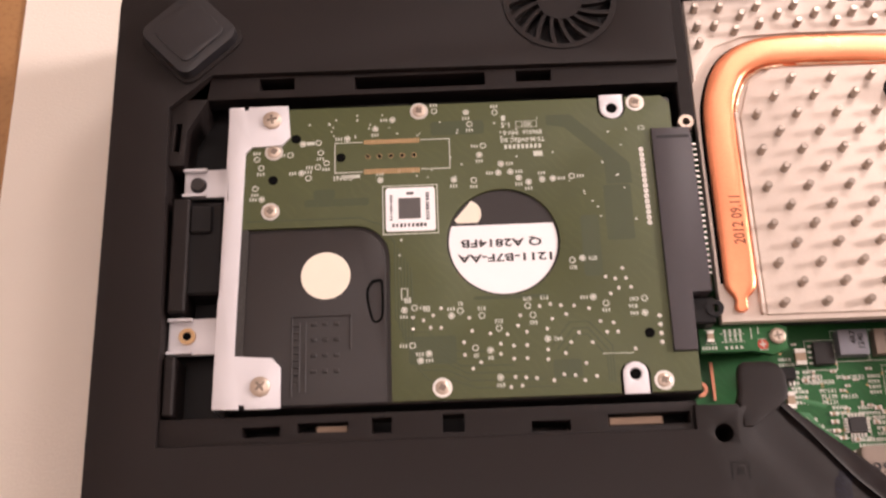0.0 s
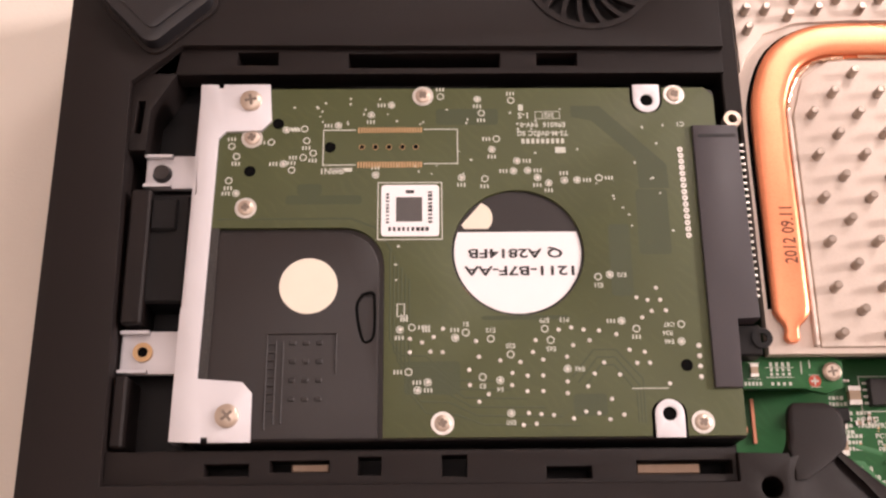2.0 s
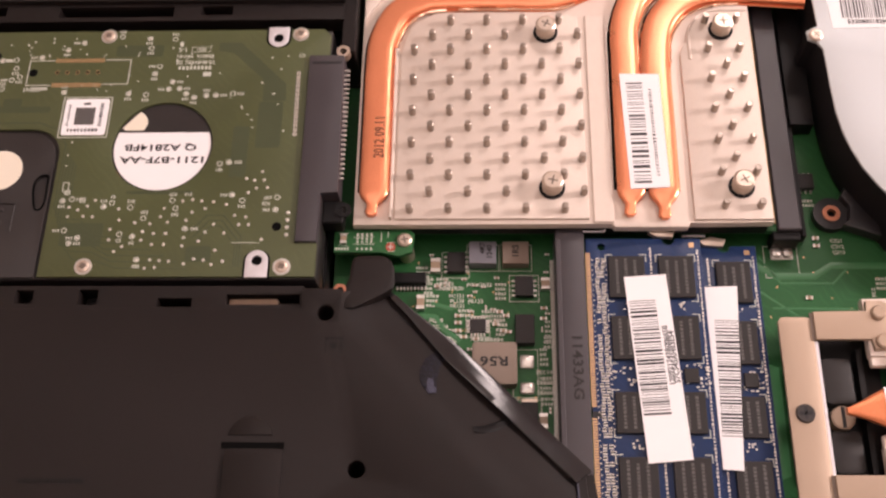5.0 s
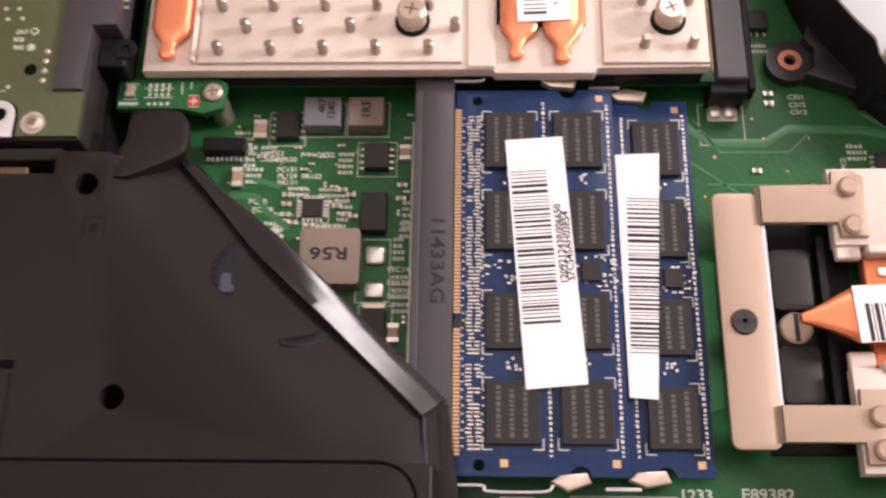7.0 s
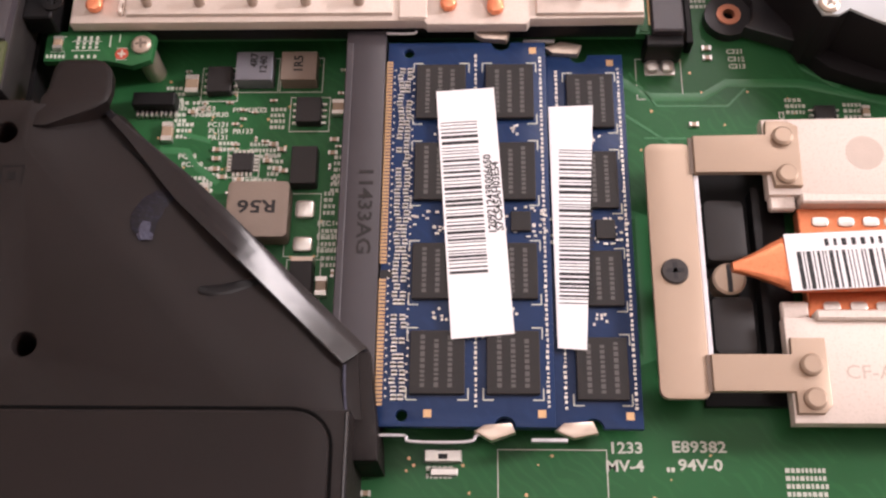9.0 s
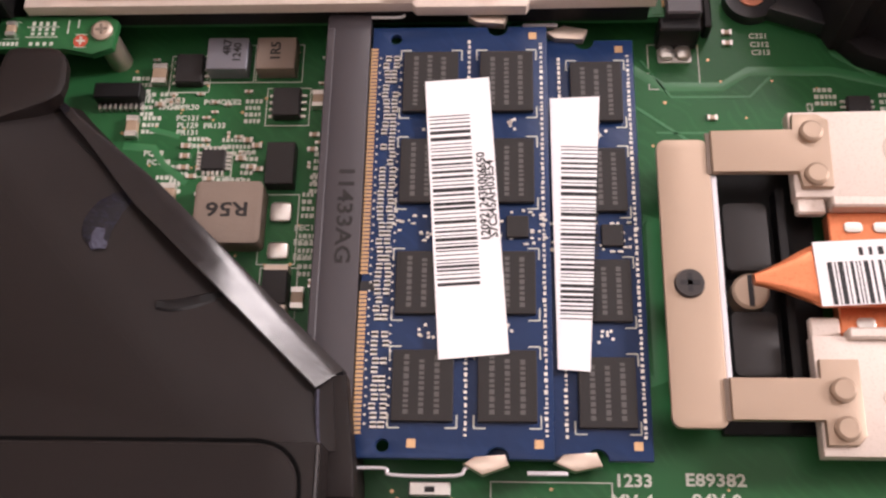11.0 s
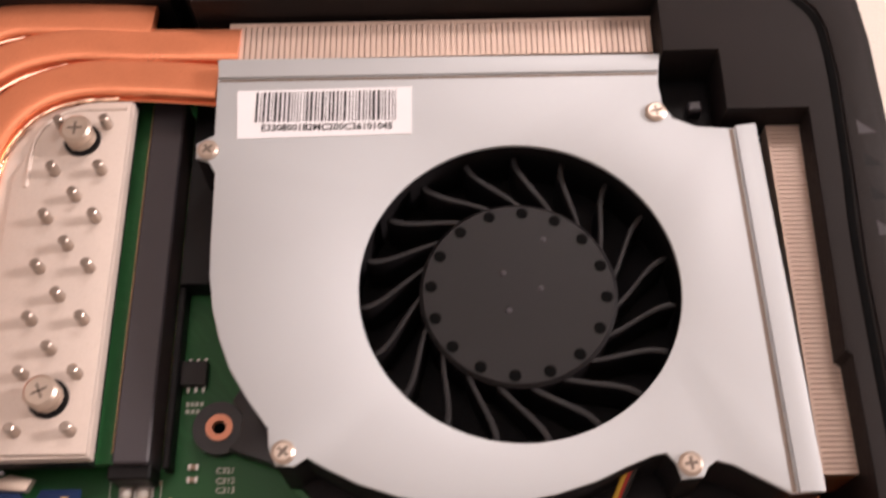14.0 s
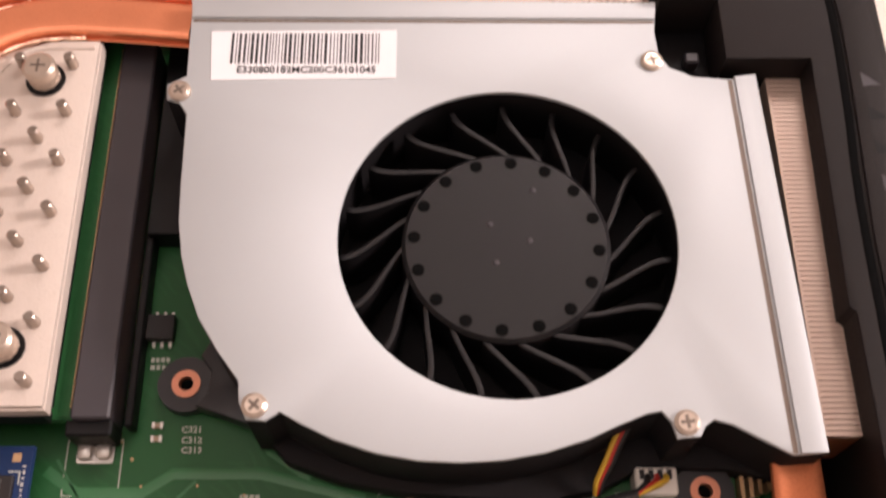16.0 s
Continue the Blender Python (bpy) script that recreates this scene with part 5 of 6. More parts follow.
    # rubber-mounted copper eyelets that carry the fan
    for x, y, tag in ((213.2, 19.8, 1), (288.9, 3.4, 0)):
        bm = B()
        ring(bm, x, y, z, 20.2, 2.1, 4.3)
        eye = part("fan_mount", bm, RUBBER, mb, "black rubber fan mount with a copper eyelet")
        part("eyelet", ring(B(), x, y, z, 20.5, 1.1, 2.15), EYELET, eye)
        part("mount_screw", cyl(B(), x, y, z, 19.2, 1.3), WELL, eye)


main_board()


# ---- slot of the graphics card ----
def card_slot():
    cs = thing("card_slot", (201, 45, 18), "long dark grey graphics card slot on the main board", "connector")
    part("housing", box(B(), 198.4, 13.0, 18, 204.0, 78.4, 25.6, 0.3), PLASTIC_GREY, cs)
    part("end_foot", box(B(), 197.4, 10.9, 18, 204.0, 13.4, 24.0, 0.3), PLASTIC_DARK, cs)
    part("solder_tab", slab(B(), rounded(197.8, 8.4, 203.2, 12.4, 0.4, 2), 18, 18.3), SOLDER, cs, "bright solder tab")
    for x0 in (198.0, 200.7):
        part("solder_lump", box(B(), x0, 8.8, 18.2, x0 + 2.2, 11.6, 19.3, 0.7, 2), SOLDER, cs)
    part("side_strip", box(B(), 205.0, 13.0, 18, 206.2, 78, 21.6, 0.2), PLASTIC_DARK, cs)
    part("slot_edge", box(B(), 196.5, 13.6, 22, 197.9, 77, 24.4), BOARD, cs)
    bm = B()
    for i in range(120):
        box(bm, 204.4, 15 + i * 0.52, 18, 204.9, 15.28 + i * 0.52, 19.4)
        box(bm, 197.95, 15 + i * 0.52, 24.0, 198.3, 15.28 + i * 0.52, 24.6)
    part("contact_strip", bm, GOLD, cs, "", "stuff")


card_slot()


# ---- memory ----
def memory_socket():
    so = thing("memory_socket", (149, -23, 18), "dark grey memory socket bar with moulded lettering", "connector")
    part("housing", slab(B(), rounded(145.4, -58.6, 152.2, 12.6, 0.5, 2), 18, 26.6, (), 0.25), PLASTIC_GREY, so)
    part("moulded_text", letters(B(), "11433AG", 149.6, -21.6, 26.62, 2.3, -90, 1.25), CHIP, so)
    bm = B()
    for i in range(104):
        box(bm, 144.5, -56.2 + i * 0.62, 18, 145.5, -55.9 + i * 0.62, 18.9)
    part("contact_strip", bm, SOLDER, so, "row of fine solder contacts", "stuff")
    part("housing_step", box(B(), 145.4, -56, 26.5, 146.6, 10, 26.9, 0.15), PLASTIC_GREY, so)
    for y, s in ((12.2, 1), (-58.4, -1)):
        bm = wire(B(), smooth_path([(152, y, 26.3), (157, y, 26.3), (158, y + 0.9 * s, 26.5), (166.5, y + 0.9 * s, 26.5), (168, y - 0.2 * s, 26.4), (172, y - 0.3 * s, 26.2)], 4), 0.25)
        part("latch_arm", bm, STEEL, so)
        bm = slab(B(), [(167.4, y - 0.6 * s), (170, y + 0.9 * s), (173.6, y - 0.4 * s), (173, y - 1.9 * s), (169, y - 1.6 * s)], 25.6, 27.1, (), 0.3)
        part("latch", bm, SCREW, so, "bright metal latch")
        part("latch_tail", box(B(), 176, y - 0.3, 23, 181.5, y + 0.3, 23.8, 0.1), STEEL, so)
        bm = slab(B(), [(179.6, y - 1.4 * s), (182.5, y - 0.2 * s), (186.2, y - 1.0 * s), (185.4, y - 2.9 * s), (181, y - 2.6 * s)], 22.6, 24.0, (), 0.3)
        part("latch", bm, SCREW, so)
    part("socket_foot", box(B(), 159.7, -60.9, 17, 165.5, -58.9, 19.2, 0.2), SOLDER, so)
    part("socket_foot", box(B(), 160.6, -62.9, 17, 164.9, -61.6, 18.6, 0.2), SOLDER, so)
    part("foot_slot", box(B(), 161.9, -60.4, 19.1, 163.3, -59.6, 19.25), INK, so)


memory_socket()


def memory_module(x0, x1, y0, y1, z, columns, label_box, seed, words):
    mm = thing("memory_module", ((x0 + x1) / 2, (y0 + y1) / 2, z - 1), words, "memory module", "memory modules in the socket")
    holes = []
    if len(columns) > 1:
        holes = [arc(156.2, 8.2, 0.9, 0, 360, 14)[:-1], arc(156.5, -55.3, 0.9, 0, 360, 14)[:-1]]
    out = [(x0, y0), (x1, y0)] + [(x1, y1), (x0, y1)]
    notch = arc(x1 - 7.6, y0, 1.6, 180, 0, 8)
    out = [(x0, y0)] + notch + [(x1, y0), (x1, y1)] + arc(x1 - 7.6, y1, 1.6, 0, -180, 8) + [(x0, y1)]
    board = part("board", slab(B(), out, z - 1, z, holes, 0.1), MODULE_BOARD, mm, "blue circuit board")
    rows = ((-5.0, 5.4), (-20.0, -9.6), (-37.0, -27.6), (-52.2, -42.2))
    r = random.Random(seed)
    silk = B()
    for cx0, cx1 in columns:
        for ya, yb in rows:
            ic = part("memory_chip", box(B(), cx0, ya, z + 0.05, cx1, yb, z + 0.95, 0.1), CHIP, mm, "black memory chip")
            bm = B()
            for k in range(3):
                xm = cx0 + 1.6 + k * 2.1
                y = ya + 1.0
                while y < yb - 1.2:
                    s = r.uniform(0.4, 0.8)
                    box(bm, xm, y, z + 0.95, xm + 0.7, y + s, z + 0.97)
                    y += s + 0.25
            part("marking", bm, CHIP_MARK, ic)
            for sx, sy in ((1, 1), (1, -1), (-1, 1), (-1, -1)):
                px = cx1 + 0.5 if sx > 0 else cx0 - 0.5
                py = yb + 0.7 if sy > 0 else ya - 0.7
                box(silk, min(px, px - sx * 1.6), py - 0.1, z, max(px, px - sx * 1.6), py + 0.1, z + 0.04)
                box(silk, px - 0.1, min(py, py - sy * 1.8), z, px + 0.1, max(py, py - sy * 1.8), z + 0.04)
    part("silkscreen", silk, SILK, board, "white corner marks round the chips", "stuff")
    bm = B()
    dots = [columns[0][1] + 1.7] if len(columns) > 1 else [columns[0][0] - 1.6]
    for xd in dots + [x1 - 0.9]:
        y = y0 + 3
        while y < y1 - 3:
            s = r.uniform(0.25, 0.6)
            box(bm, xd - 0.25 + r.uniform(-0.1, 0.1), y, z, xd + 0.15, y + s, z + 0.15)
            y += s + r.uniform(0.25, 0.5)
    for ym in (-23.8,):
        for _ in range(70):
            px, py = r.uniform(x0 + 4, x1 - 1), ym + r.uniform(-2.6, 2.6)
            box(bm, px, py, z, px + r.uniform(0.3, 0.8), py + r.uniform(0.25, 0.4), z + 0.25)
    for cx0, cx1 in columns:
        for ym in (-7.2, -39.4):
            for _ in range(7):
                px, py = (cx0 + cx1) / 2 + r.uniform(-1.2, 1.2), ym + r.uniform(-1, 1)
                box(bm, px, py, z, px + 0.4, py + 0.4, z + 0.12)
    part("component_scatter", bm, SOLDER, board, "", "stuff")
    mid = columns[-1]
    part("controller", box(B(), mid[0] + 4, -25.4, z, mid[0] + 7.2, -22.0, z + 0.7, 0.1), CHIP, mm)
    for gx, gy in ((x1 - 2.2, y1 - 1.7), (x1 - 2.0, y0 + 2.0), (160.4, y0 + 2.0)):
        if gx > x0 + 5:
            part("gold_square", box(B(), gx - 0.6, gy - 0.6, z, gx + 0.6, gy + 0.6, z + 0.06), GOLD, board)
    if len(columns) > 1:
        bm = B()
        for i in range(100):
            y = y0 + 3.2 + i * 0.605
            if abs(y + 32.6) > 1.2:
                box(bm, x0 - 0.2, y, z, x0 + 0.9, y + 0.4, z + 0.06)
        part("finger_strip", bm, GOLD, board, "row of gold contact fingers", "stuff")
        part("key_notch", box(B(), x0 - 0.1, -33.3, z, x0 + 2.0, -31.9, z + 0.05), INK, board)
        bm, dark = B(), B()
        for i in range(46):
            y = y0 + 4.0 + i * 1.27
            for k in range(2):
                if r.random() < 0.14:
                    continue
                xx = x0 + 2.0 + k * 1.25 + r.uniform(-0.25, 0.25)
                box(bm, xx, y, z, xx + 0.9, y + 0.3, z + 0.3)
                box(bm, xx, y + 0.62, z, xx + 0.9, y + 0.9, z + 0.3)
                box(dark, xx + 0.1, y + 0.28, z, xx + 0.8, y + 0.66, z + 0.32)
            cyl(bm, x0 + 1.3 + r.uniform(-0.1, 0.1), y + 0.6, z, z + 0.08, 0.18, None, 6)
            cyl(bm, x0 + 4.5 + r.uniform(-0.1, 0.1), y + 0.6, z, z + 0.08, 0.18, None, 6)
        part("resistor_column", bm, SOLDER, board, "column of tiny resistors", "stuff")
        part("resistor_strip", dark, CHIP, board, "", "stuff")
    quad, zl = label_box
    lab = part("barcode_label", slab(B(), quad, zl, zl + 0.15), PAPER, mm, "white paper barcode label stuck over the chips")
    (ax, ay), (bx, by), (cx, cy), (dx, dy) = quad
    w = math.hypot(bx - ax, by - ay)
    h = math.hypot(dx - ax, dy - ay)
    mxc, myc = (ax + bx + cx + dx) / 4, (ay + by + cy + dy) / 4
    ang = math.degrees(math.atan2(ay - dy + by - cy, ax - dx + bx - cx)) - 90
    if len(columns) > 1:
        barcode(lab, -w * 0.46, -h * 0.26, w * 0.16, h * 0.37, zl + 0.15, "y", 21, 0.16, 0.6, 0.62, (0, 0), ang, (mxc, myc))
        bm = letters(B(), "120921243R006650", w * 0.29, h * 0.05, zl + 0.17, 1.25, 90, 1.0, 0.02)
        letters(bm, "S7CS45AH03E54", w * 0.41, h * 0.04, zl + 0.17, 1.25, 90, 1.0, 0.02)
        turned(bm, 0, 0, ang)
        bmesh.ops.translate(bm, verts=bm.verts[:], vec=(mxc, myc, 0))
        part("lettering", bm, INK, lab)
    else:
        barcode(lab, -w * 0.26, -h * 0.33, w * 0.46, h * 0.32, zl + 0.15, "y", 23, 0.16, 0.6, 0.62, (0, 0), ang, (mxc, myc))


memory_module(152.6, 179.6, -57.0, 10.3, 26.2, ((157.6, 166.0), (169.3, 177.4)), ([(161.0, -0.1), (170.7, 0.6), (173.6, -42.8), (163.9, -43.7)], 27.25), 31, "blue memory module with black chips and a long barcode label")
memory_module(166.0, 193.2, -56.5, 9.8, 22.9, ((183.2, 191.2),), ([(180.0, -1.3), (187.6, -1.0), (184.9, -44.4), (180.4, -44.1)], 24.0), 37, "second blue memory module partly under the first")


# ---- processor heatsink ----
def processor_heatsink():
    hs = thing("processor_heatsink", (245, -30, 18), "cast metal processor heatsink with a copper heat pipe and spring bracket", "heatsink")
    part("bracket", slab(B(), rounded(195.4, -52.6, 203.0, -9.6, 1.4), 25.4, 26.3, (), 0.2), BRACKET_TAN, hs, "satin tan spring bracket")
    part("bracket_arm", slab(B(), [(203.3, -15.2), (215.6, -15.2), (216, -17.6), (220.4, -17.6), (220.6, -6.8), (219, -5.8), (215.4, -5.8), (215.2, -8.3), (203.3, -8.5)], 26.0, 27.1, (), 0.2), BRACKET_TAN, hs)
    part("bracket_arm", slab(B(), [(203.3, -51.6), (215.4, -51.6), (215.4, -54.9), (219.4, -54.9), (220.6, -53.6), (220.6, -43.2), (215.4, -43.2), (215.3, -45.8), (203.3, -45.8)], 26.0, 27.1, (), 0.2), BRACKET_TAN, hs)
    part("bracket_lip", box(B(), 203.0, -46, 23.6, 203.9, -15.2, 26.0, 0.2), STEEL, hs)
    for y0, y1 in ((-15.2, -8.6), (-51.6, -45.8)):
        part("bend_groove", box(B(), 202.6, y0, 26.0, 203.4, y1, 26.4), INDUCTOR, hs)
    bm = B()
    cyl(bm, 198.9, -32.2, 26.3, 26.9, 2.2, 2.0)
    sc = part("bracket_screw", bm, BLACK_SCREW, hs, "black cross-head screw")
    bm = B()
    box(bm, 197.5, -32.55, 26.88, 200.3, -31.85, 26.95)
    box(bm, 198.55, -33.6, 26.88, 199.25, -30.8, 26.95)
    part("cross_recess", bm, INK, sc)
    rivet = mesh_of("rivet", cyl(cyl(B(), 0, 0, 0, 0.7, 1.7, 1.7, 20), 0, 0, 0.7, 1.0, 1.7, 1.3, 20), BRACKET_TAN, (0, 0, 0))
    for x, y in ((217.8, -8.9), (217.9, -15.8), (218.0, -47.6), (218.0, -52.8), (244.1, -8.4), (244.0, -13.6)):
        repeat("rivet", rivet, hs, x, y, 27.1)
    keyhole = [(246.0, -7.2), (258.2, -7.2)] + arc(258.2, -11.1, 3.9, 90, -90, 10)[1:-1] + [(258.2, -15.0), (246.0, -15.0)]
    part("upper_plate", slab(B(), [(215.0, -18.8), (215.0, -4.9), (280.8, -3.9), (280.8, -20.2), (241, -20.2), (241, -18.8)], 23.6, 26.0, (keyhole,), 0.3), CAST, hs, "cast alloy plate")
    part("keyhole_floor", slab(B(), keyhole, 22.0, 23.0), PLASTIC_DARK, hs)
    part("spring_arm", slab(B(), rounded(241.0, -13.2, 258.6, -9.2, 1.6), 24.4, 25.4, (), 0.2), STEEL, hs)
    part("spring_plate", slab(B(), rounded(241.2, -16.4, 247.0, -5.9, 1.0), 26.0, 27.1, (), 0.2), BRACKET_TAN, hs)
    part("arm_screw", ring(B(), 258.0, -11.1, 24.5, 26.4, 1.3, 2.7), BLACK_SCREW, hs)
    part("arm_screw_well", cyl(B(), 258.0, -11.1, 24.5, 25.6, 1.35), WELL, hs)
    part("dimple", cyl(B(), 231.3, -11.2, 25.9, 26.03, 3.1, 3.05, 32), CAST_SPOT, hs)
    part("casting_mark", letters(B(), "CF-A", 227.0, -48.4, 26.01, 2.2, 0, 1.1, 0.03, 0.0), CAST_SPOT, hs)
    part("lower_plate", slab(B(), [(215.0, -56.2), (280, -56.2), (280, -39.6), (219.6, -39.6), (215.0, -39.6)], 23.6, 26.0, (), 0.3), CAST, hs)
    part("step_bar", box(B(), 215.2, -21.0, 23.6, 219.4, -15.8, 25.2, 0.3), CAST, hs)
    part("step_bar", box(B(), 219.8, -20.6, 23.4, 240.8, -18.8, 27.0, 0.3), CAST, hs)
    part("step_bar", box(B(), 219.8, -40.2, 23.4, 246, -38.6, 27.0, 0.3), CAST, hs)
    part("step_bar", box(B(), 215.2, -40.0, 23.6, 219.4, -36.6, 25.0, 0.3), CAST, hs)
    part("step_bar", box(B(), 241, -27, 23.4, 280, -20.2, 25.2, 0.3), CAST, hs)
    part("step_bar", box(B(), 246, -39.6, 23.4, 280, -36, 25.2, 0.3), CAST, hs)
    base = part("copper_base", box(B(), 219.6, -39.6, 22, 241, -20.6, 24.6, 0.2), COPPER_DARK, hs, "copper base plate with solder blobs")
    r = random.Random(5)
    for i in range(5):
        for y in (-23.0, -37.4):
            x = 221.6 + i * 4 + r.uniform(-0.4, 0.4)
            part("solder_blob", slab(B(), rounded(x, y - 0.8, x + 2.6, y + 0.8, 0.6, 3), 24.6, 24.9, (), 0.1), SOLDER, base)
    pts = [(216.6, -31.3), (230, -31.0), (246, -30.4), (262, -30.0), (280, -28), (291, -22), (297, -12), (299.6, -2), (300, 8.6)]
    path = smooth_path(pts, 8)
    tip = [(207.6, -31.9), (209.0, -31.8), (211.4, -31.6), (214.0, -31.4)]
    # the darker copper also puts the shade this pipe lies in into its colour
    pipe = part("heat_pipe", sweep(B(), tip + path, 9.4, 2.6, 27.3, 18, 3.4, [0.16, 0.26, 0.46, 0.74] + [1.0 - 0.28 * max(0, (i - 32) / (len(path) - 33)) for i in range(len(path))]), COPPER_DARK, hs, "flat copper heat pipe with a pointed tip")
    lab = part("barcode_label", slab(B(), [(215.7, -26.9), (216.1, -36.3), (246.4, -34.7), (246.8, -25.4)], 28.62, 28.8), PAPER, hs, "white barcode label on the heat pipe")
    barcode(lab, 217.4, -35.4, 245.2, -29.2, 28.8, "x", 8, 0.18, 0.7, 0.6, (231.2, -30.8), 2.9)
    barcode(lab, 222, -28.4, 240, -27.2, 28.8, "x", 9, 0.5, 0.8, 0.6, (231.2, -30.8), 2.9)
    pin = mesh_of("pin", cyl(B(), 0, 0, -0.2, 2.4, 1.05, 0.85, 12), CAST, (0, 0, 0))
    for y, first in ((-5.6, 263.6), (-11.8, 263.9), (-18.0, 260.6)):
        for i in range(4):
            repeat("pin", pin, hs, first + i * 4.7, y + i * 0.15, 26.0)
    # dark socket seen through the bracket
    so = part("socket", box(B(), 203.6, -52, 18, 219, -9, 19.4), PLASTIC_DARK, hs)
    for y0, y1 in ((-44.6, -35.2), (-29, -18.4)):
        part("socket_block", slab(B(), rounded(205.0, y0, 211.4, y1, 1.0, 3), 19.4, 23.0, (), 0.3), CHIP, so)
    part("socket_rail", box(B(), 213.0, -45, 19, 214.2, -16, 22.6), PLASTIC_DARK, so)
    coin = part("slotted_screw", cyl(cyl(B(), 208.2, -32, 19.4, 22.6, 2.7, 2.7, 28), 208.2, -32, 22.6, 22.9, 2.7, 2.3, 28), BRACKET_TAN, so, "slotted metal cam screw")
    part("screw_slot", box(B(), 207.8, -34.4, 22.88, 208.6, -29.6, 22.96), INK, coin)


processor_heatsink()


# ---- cooling fan ----
FX, FY, FR = 260.8, 37.5, 24.7


def cooling_fan():
    fan = thing("cooling_fan", (FX, FY, 18), "blower fan with a bright aluminium cover and black rotor", "fan")
    cover = [(211.4, 79.7), (286.1, 79.2), (285.5, 73.6), (285.8, 69.6), (287.2, 66.9), (290.8, 65.2), (296.2, 64.7), (300.4, 65.2), (302.1, 5.3), (297.6, 5.0), (294.0, 7.0), (290.0, 9.2), (287.6, 9.9), (286.3, 9.0), (285.6, 7.6), (282.4, 7.3), (281.8, 9.6), (280.6, 11.1)]
    cover += [(278.8, 10.8), (275.0, 9.3), (270.6, 7.3), (264.8, 5.5), (259.1, 4.5), (253.5, 4.2), (247.9, 4.5), (242.3, 5.5), (236.6, 7.4), (232.3, 9.5), (229.3, 11.2), (227.4, 10.0), (224.8, 10.2), (223.7, 12.6), (223.4, 15.6), (220.2, 19.9), (217.2, 24.8), (215.2, 29.8), (213.9, 34.4), (213.0, 40.0), (212.7, 46.0), (212.4, 58.2), (211.2, 60.2), (209.1, 61.0), (208.9, 63.6), (211.8, 65.2)]
    hole = arc(FX, FY, FR, 0, 360, 72)[:-1]
    plate = part("cover_plate", slab(B(), cover, 33.7, 34.3, (hole,), 0.18), FAN_PLATE, fan, "brushed aluminium cover plate")
    # flat darker strips paint the shadow gap beside the top and side lips
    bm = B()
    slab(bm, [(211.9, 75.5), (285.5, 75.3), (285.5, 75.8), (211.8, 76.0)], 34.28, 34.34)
    part("fold_shade_line", bm, RECESS, plate)
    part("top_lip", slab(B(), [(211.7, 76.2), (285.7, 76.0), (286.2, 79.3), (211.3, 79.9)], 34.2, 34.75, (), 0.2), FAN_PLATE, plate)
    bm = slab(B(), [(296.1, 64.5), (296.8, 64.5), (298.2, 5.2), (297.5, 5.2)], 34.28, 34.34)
    part("fold_shade_line", bm, RECESS, plate)
    part("side_lip", slab(B(), [(297.1, 64.9), (300.5, 65.3), (302.2, 5.2), (298.5, 5.1)], 34.2, 34.85, (), 0.2), FAN_PLATE, plate)
    cx, cy = 255, 40
    low = [(cx + (x - cx) * 1.0, cy + (y - cy) * 1.0) for x, y in cover]
    part("housing", slab(B(), low, 19, 33.65, (arc(FX, FY, FR + 1.2, 0, 360, 56)[:-1],), 0.1), HOUSING, fan, "black plastic fan housing")
    skirt = [(226, 12), (215.2, 15.9), (216.8, 17.6), (217.2, 21.2), (215.4, 23.6), (218.0, 28.4), (224, 20)]
    part("mount_arm", slab(B(), skirt, 19, 22.2, (), 0.3), RUBBER, fan)
    # black outline covers the housing side and stands in for its shadow on the board
    skirt = [(223.4, 13.4), (229, 7.6), (237, 4.6), (246, 3.0), (256, 2.2), (266, 1.8), (274, 3.4), (280, 6.6), (292, 6.2), (300, 4.2), (300, 12), (226, 14)]
    part("lower_housing_and_shadow", slab(B(), skirt, 18.2, 22.0, (), 0.4), HOUSING, fan)
    part("housing_floor", cyl(B(), FX, FY, 19.2, 20, FR + 2, None, 56), HOUSING, fan)
    rotor = part("rotor_hub", cyl(cyl(B(), FX, FY + 0.1, 21, 30.6, 15.6, 15.5, 56), FX, FY + 0.1, 30.6, 31.2, 15.5, 14.9, 56), FAN_GREY, fan, "dark grey rotor hub with a ring of small holes")
    hole = mesh_of("hub_hole", cyl(B(), 0, 0, 0, 0.06, 0.95, None, 18), WELL, (0, 0, 0))
    for i in range(16):
        a = radians(360 * i / 16 - 4.6)
        repeat("hub_hole", hole, rotor, FX + 13.7 * math.cos(a), FY + 0.1 + 13.7 * math.sin(a), 31.2)
    bm = B()
    for x, y in ((264.3, 38.1), (258.5, 40.8), (259.2, 34.5), (265.1, 46.5)):
        cyl(bm, x, y, 31.2, 31.4, 0.5, 0.3, 10)
    part("hub_spots", bm, PLASTIC_GREY, rotor)
    bm = B()
    n = 12
    left, right = [], []
    for i in range(n + 1):
        s = i / n
        a = radians(25 * (1 - (1 - s) ** 1.9))
        r = 15.0 + 9.6 * s
        a2 = a + radians(4.4 - 2.4 * s)
        left.append((r * math.cos(a), r * math.sin(a)))
        right.append((r * math.cos(a2), r * math.sin(a2)))
    slab(bm, left + right[::-1], 21, 30.3, (), 0.15)
    blade = mesh_of("blade", bm, FAN_GREY, (0, 0, 0))
    for i in range(19):
        repeat("blade", blade, fan, FX, FY + 0.1, 0, 360 * i / 19 + 63.5)
    for x, y in ((211.05, 62.2), (284.5, 67.9), (225.9, 12.0), (283.8, 9.4)):
        repeat("cover_screw", SCREW_SMALL, fan, x, y, 34.3, x * 7)
    lab = part("barcode_label", slab(B(), [(215.0, 73.6), (215.6, 64.3), (244.3, 64.7), (244.3, 73.9)], 34.3, 34.42), PAPER, fan, "white barcode label on the fan cover")
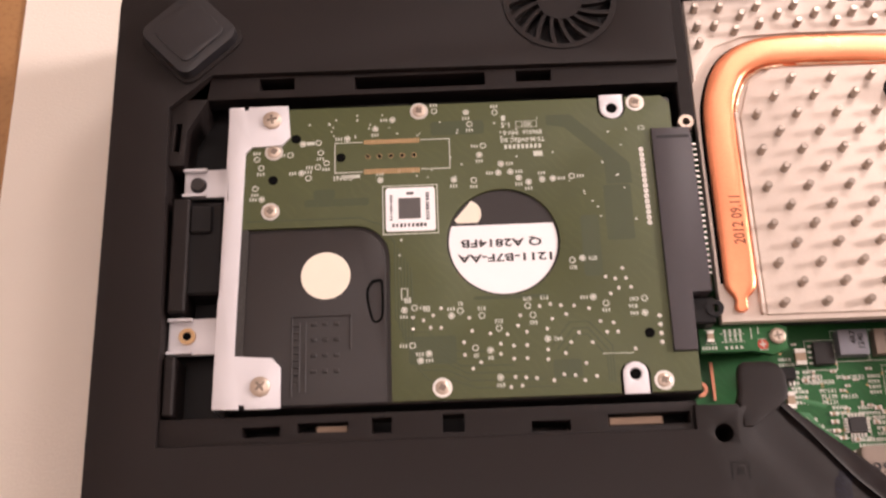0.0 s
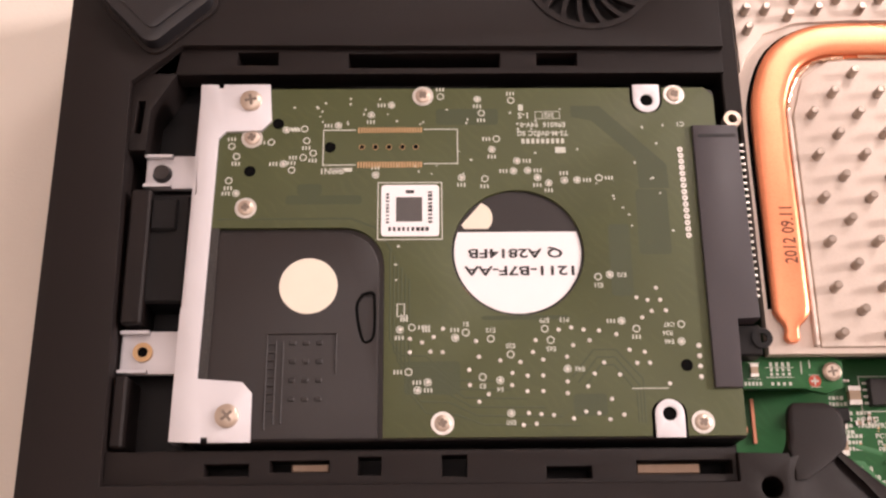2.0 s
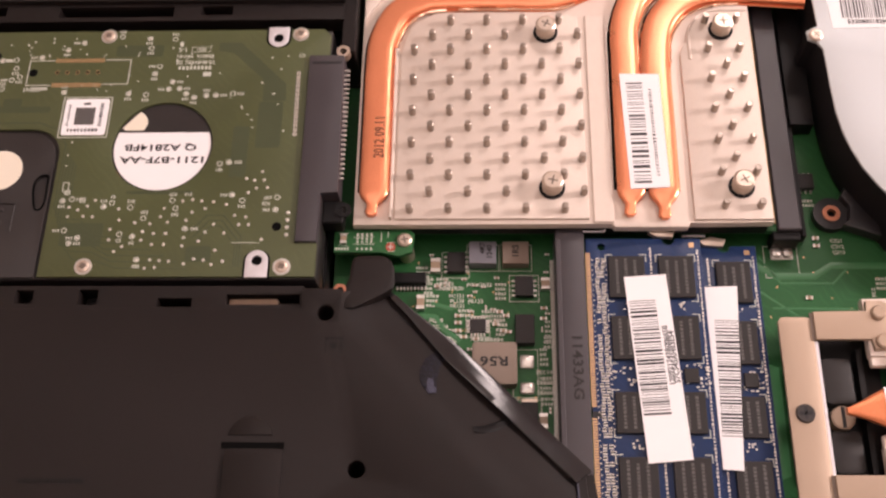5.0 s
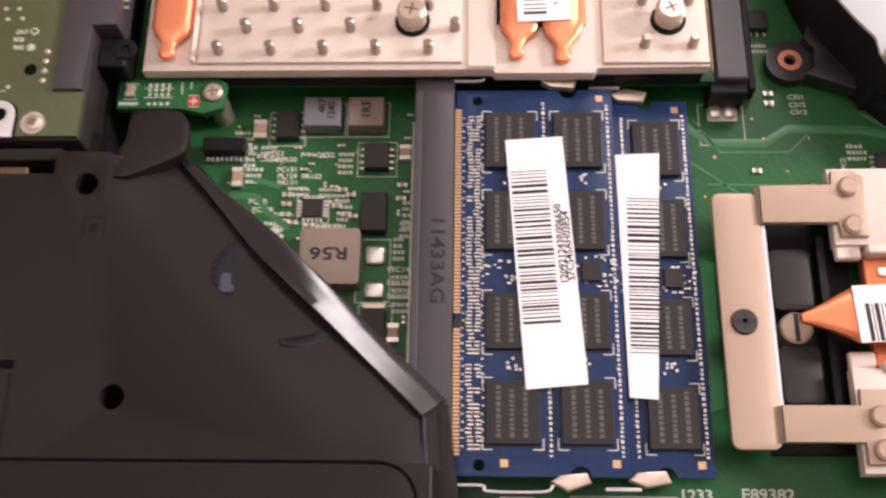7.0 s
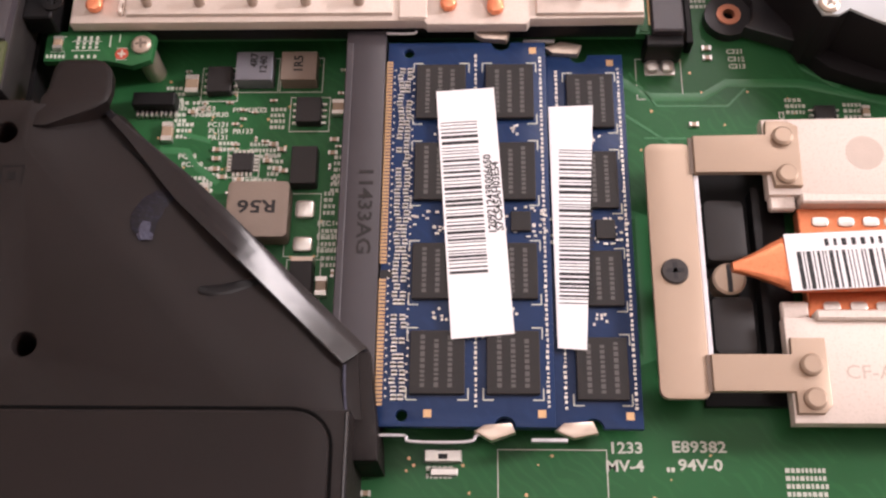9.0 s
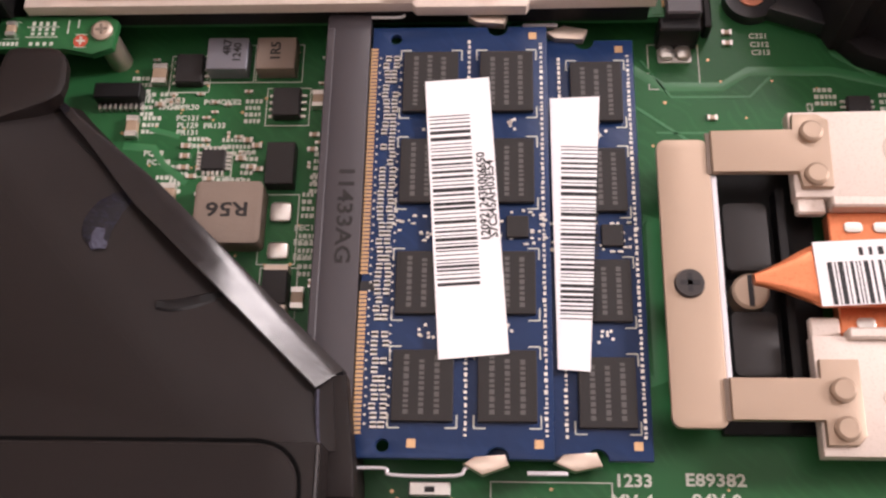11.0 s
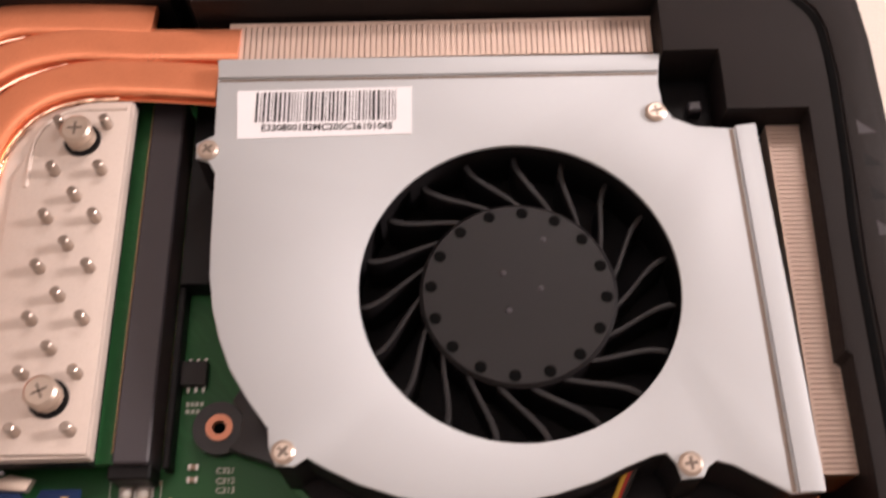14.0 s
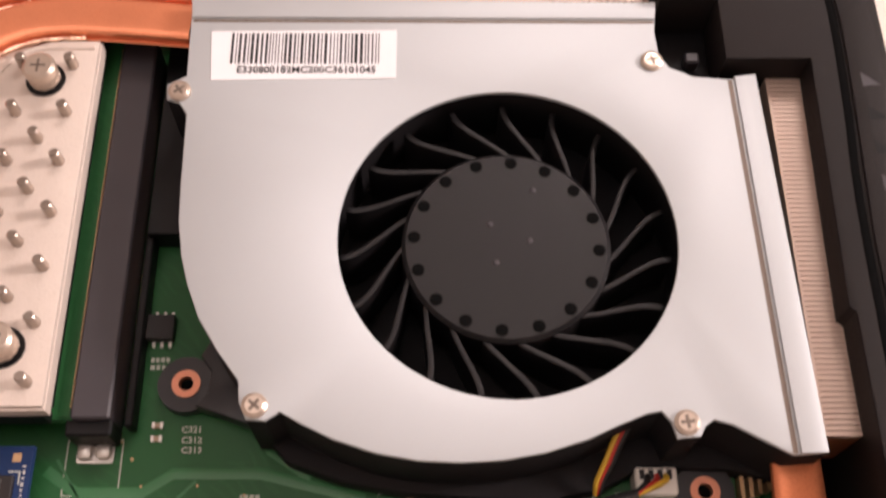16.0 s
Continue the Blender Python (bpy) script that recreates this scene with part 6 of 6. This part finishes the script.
    barcode(lab, 218.3, 67.4, 242.4, 73.2, 34.42, "x", 14, 0.16, 0.5, 0.66)
    bm = letters(B(), "E330800182MC200C36101045", 230.3, 66.2, 34.44, 1.25, 0, 0.98)
    part("lettering", bm, INK, lab)
    for k, m in enumerate((WIRE_BLACK, WIRE_RED, WIRE_YELLOW)):
        pts = [(277.6 - k * 0.5, 11.6, 29.4), (276.4 - k * 0.55, 9.4, 28.4), (274.9 - k * 0.5, 6.4, 27.0), (273.6 - k * 0.4, 4.0, 24.6), (273.2 - k * 0.2, 2.6, 22.4)]
        part("fan_wire", wire(B(), smooth_path(pts, 6), 0.42), m, fan)
        pts = [(277.6 + k * 0.2, 2.2, 22.8), (279.2 + k * 0.6, 3.2, 23.2), (280.2 + k * 1.3, 4.4, 23.0), (280.3 + k * 1.3, 5.2, 22.4)]
        part("plug_wire", wire(B(), smooth_path(pts, 6), 0.42), m, fan)
    pts = [(278.6, 2.4, 22.6), (275.0, 1.4, 22.8), (270, 0.2, 22.6), (262, 0.6, 23.0), (254, 0.0, 22.4), (249.6, -1.4, 21.0), (248, -3.4, 19.6)]
    part("wire_sleeve", wire(B(), smooth_path(pts, 6), 0.95), WIRE_BLACK, fan, "black wire sleeve")


cooling_fan()


def radiator(name_at, x0, y0, x1, y1, z0, z1, along, n, label):
    ra = thing("radiator", name_at, label, "radiator", "fin stacks beside the fan")
    if along == "x":
        fin = mesh_of("fin", box(B(), 0, y0, z0, 0.8, y1, z1), FIN, (0, 0, 0))
        for i in range(n):
            repeat("fin", fin, ra, x0 + (x1 - x0) * i / n, 0, 0)
        part("base", box(B(), x0, y0 + 0.2, z0 - 1, x1, y1 - 0.2, z1 - 0.9), FIN, ra)
        part("top_strip", box(B(), x0, y1 - 0.7, z1 - 0.5, x1, y1, z1 + 0.05), FIN, ra)
    else:
        fin = mesh_of("fin", box(B(), x0, 0, z0, x1, 0.64, z1), FIN, (0, 0, 0))
        for i in range(n):
            repeat("fin", fin, ra, 0, y0 + (y1 - y0) * i / n, 0)
        part("base", box(B(), x0 + 0.2, y0, z0 - 1, x1 - 0.2, y1, z1 - 1.2), COPPER_DARK, ra)
        part("top_strip", box(B(), x0, y0, z1 - 0.5, x0 + 0.35, y1, z1 + 0.05), FIN, ra)


radiator((250, 85, 18), 212.0, 82.2, 286.2, 89.8, 20, 31.2, "x", 74, "aluminium fin stack at the back of the laptop")
radiator((306, 37, 18), 303.2, 8.4, 310.6, 67.6, 20, 31.2, "y", 74, "aluminium fin stack at the side of the laptop")
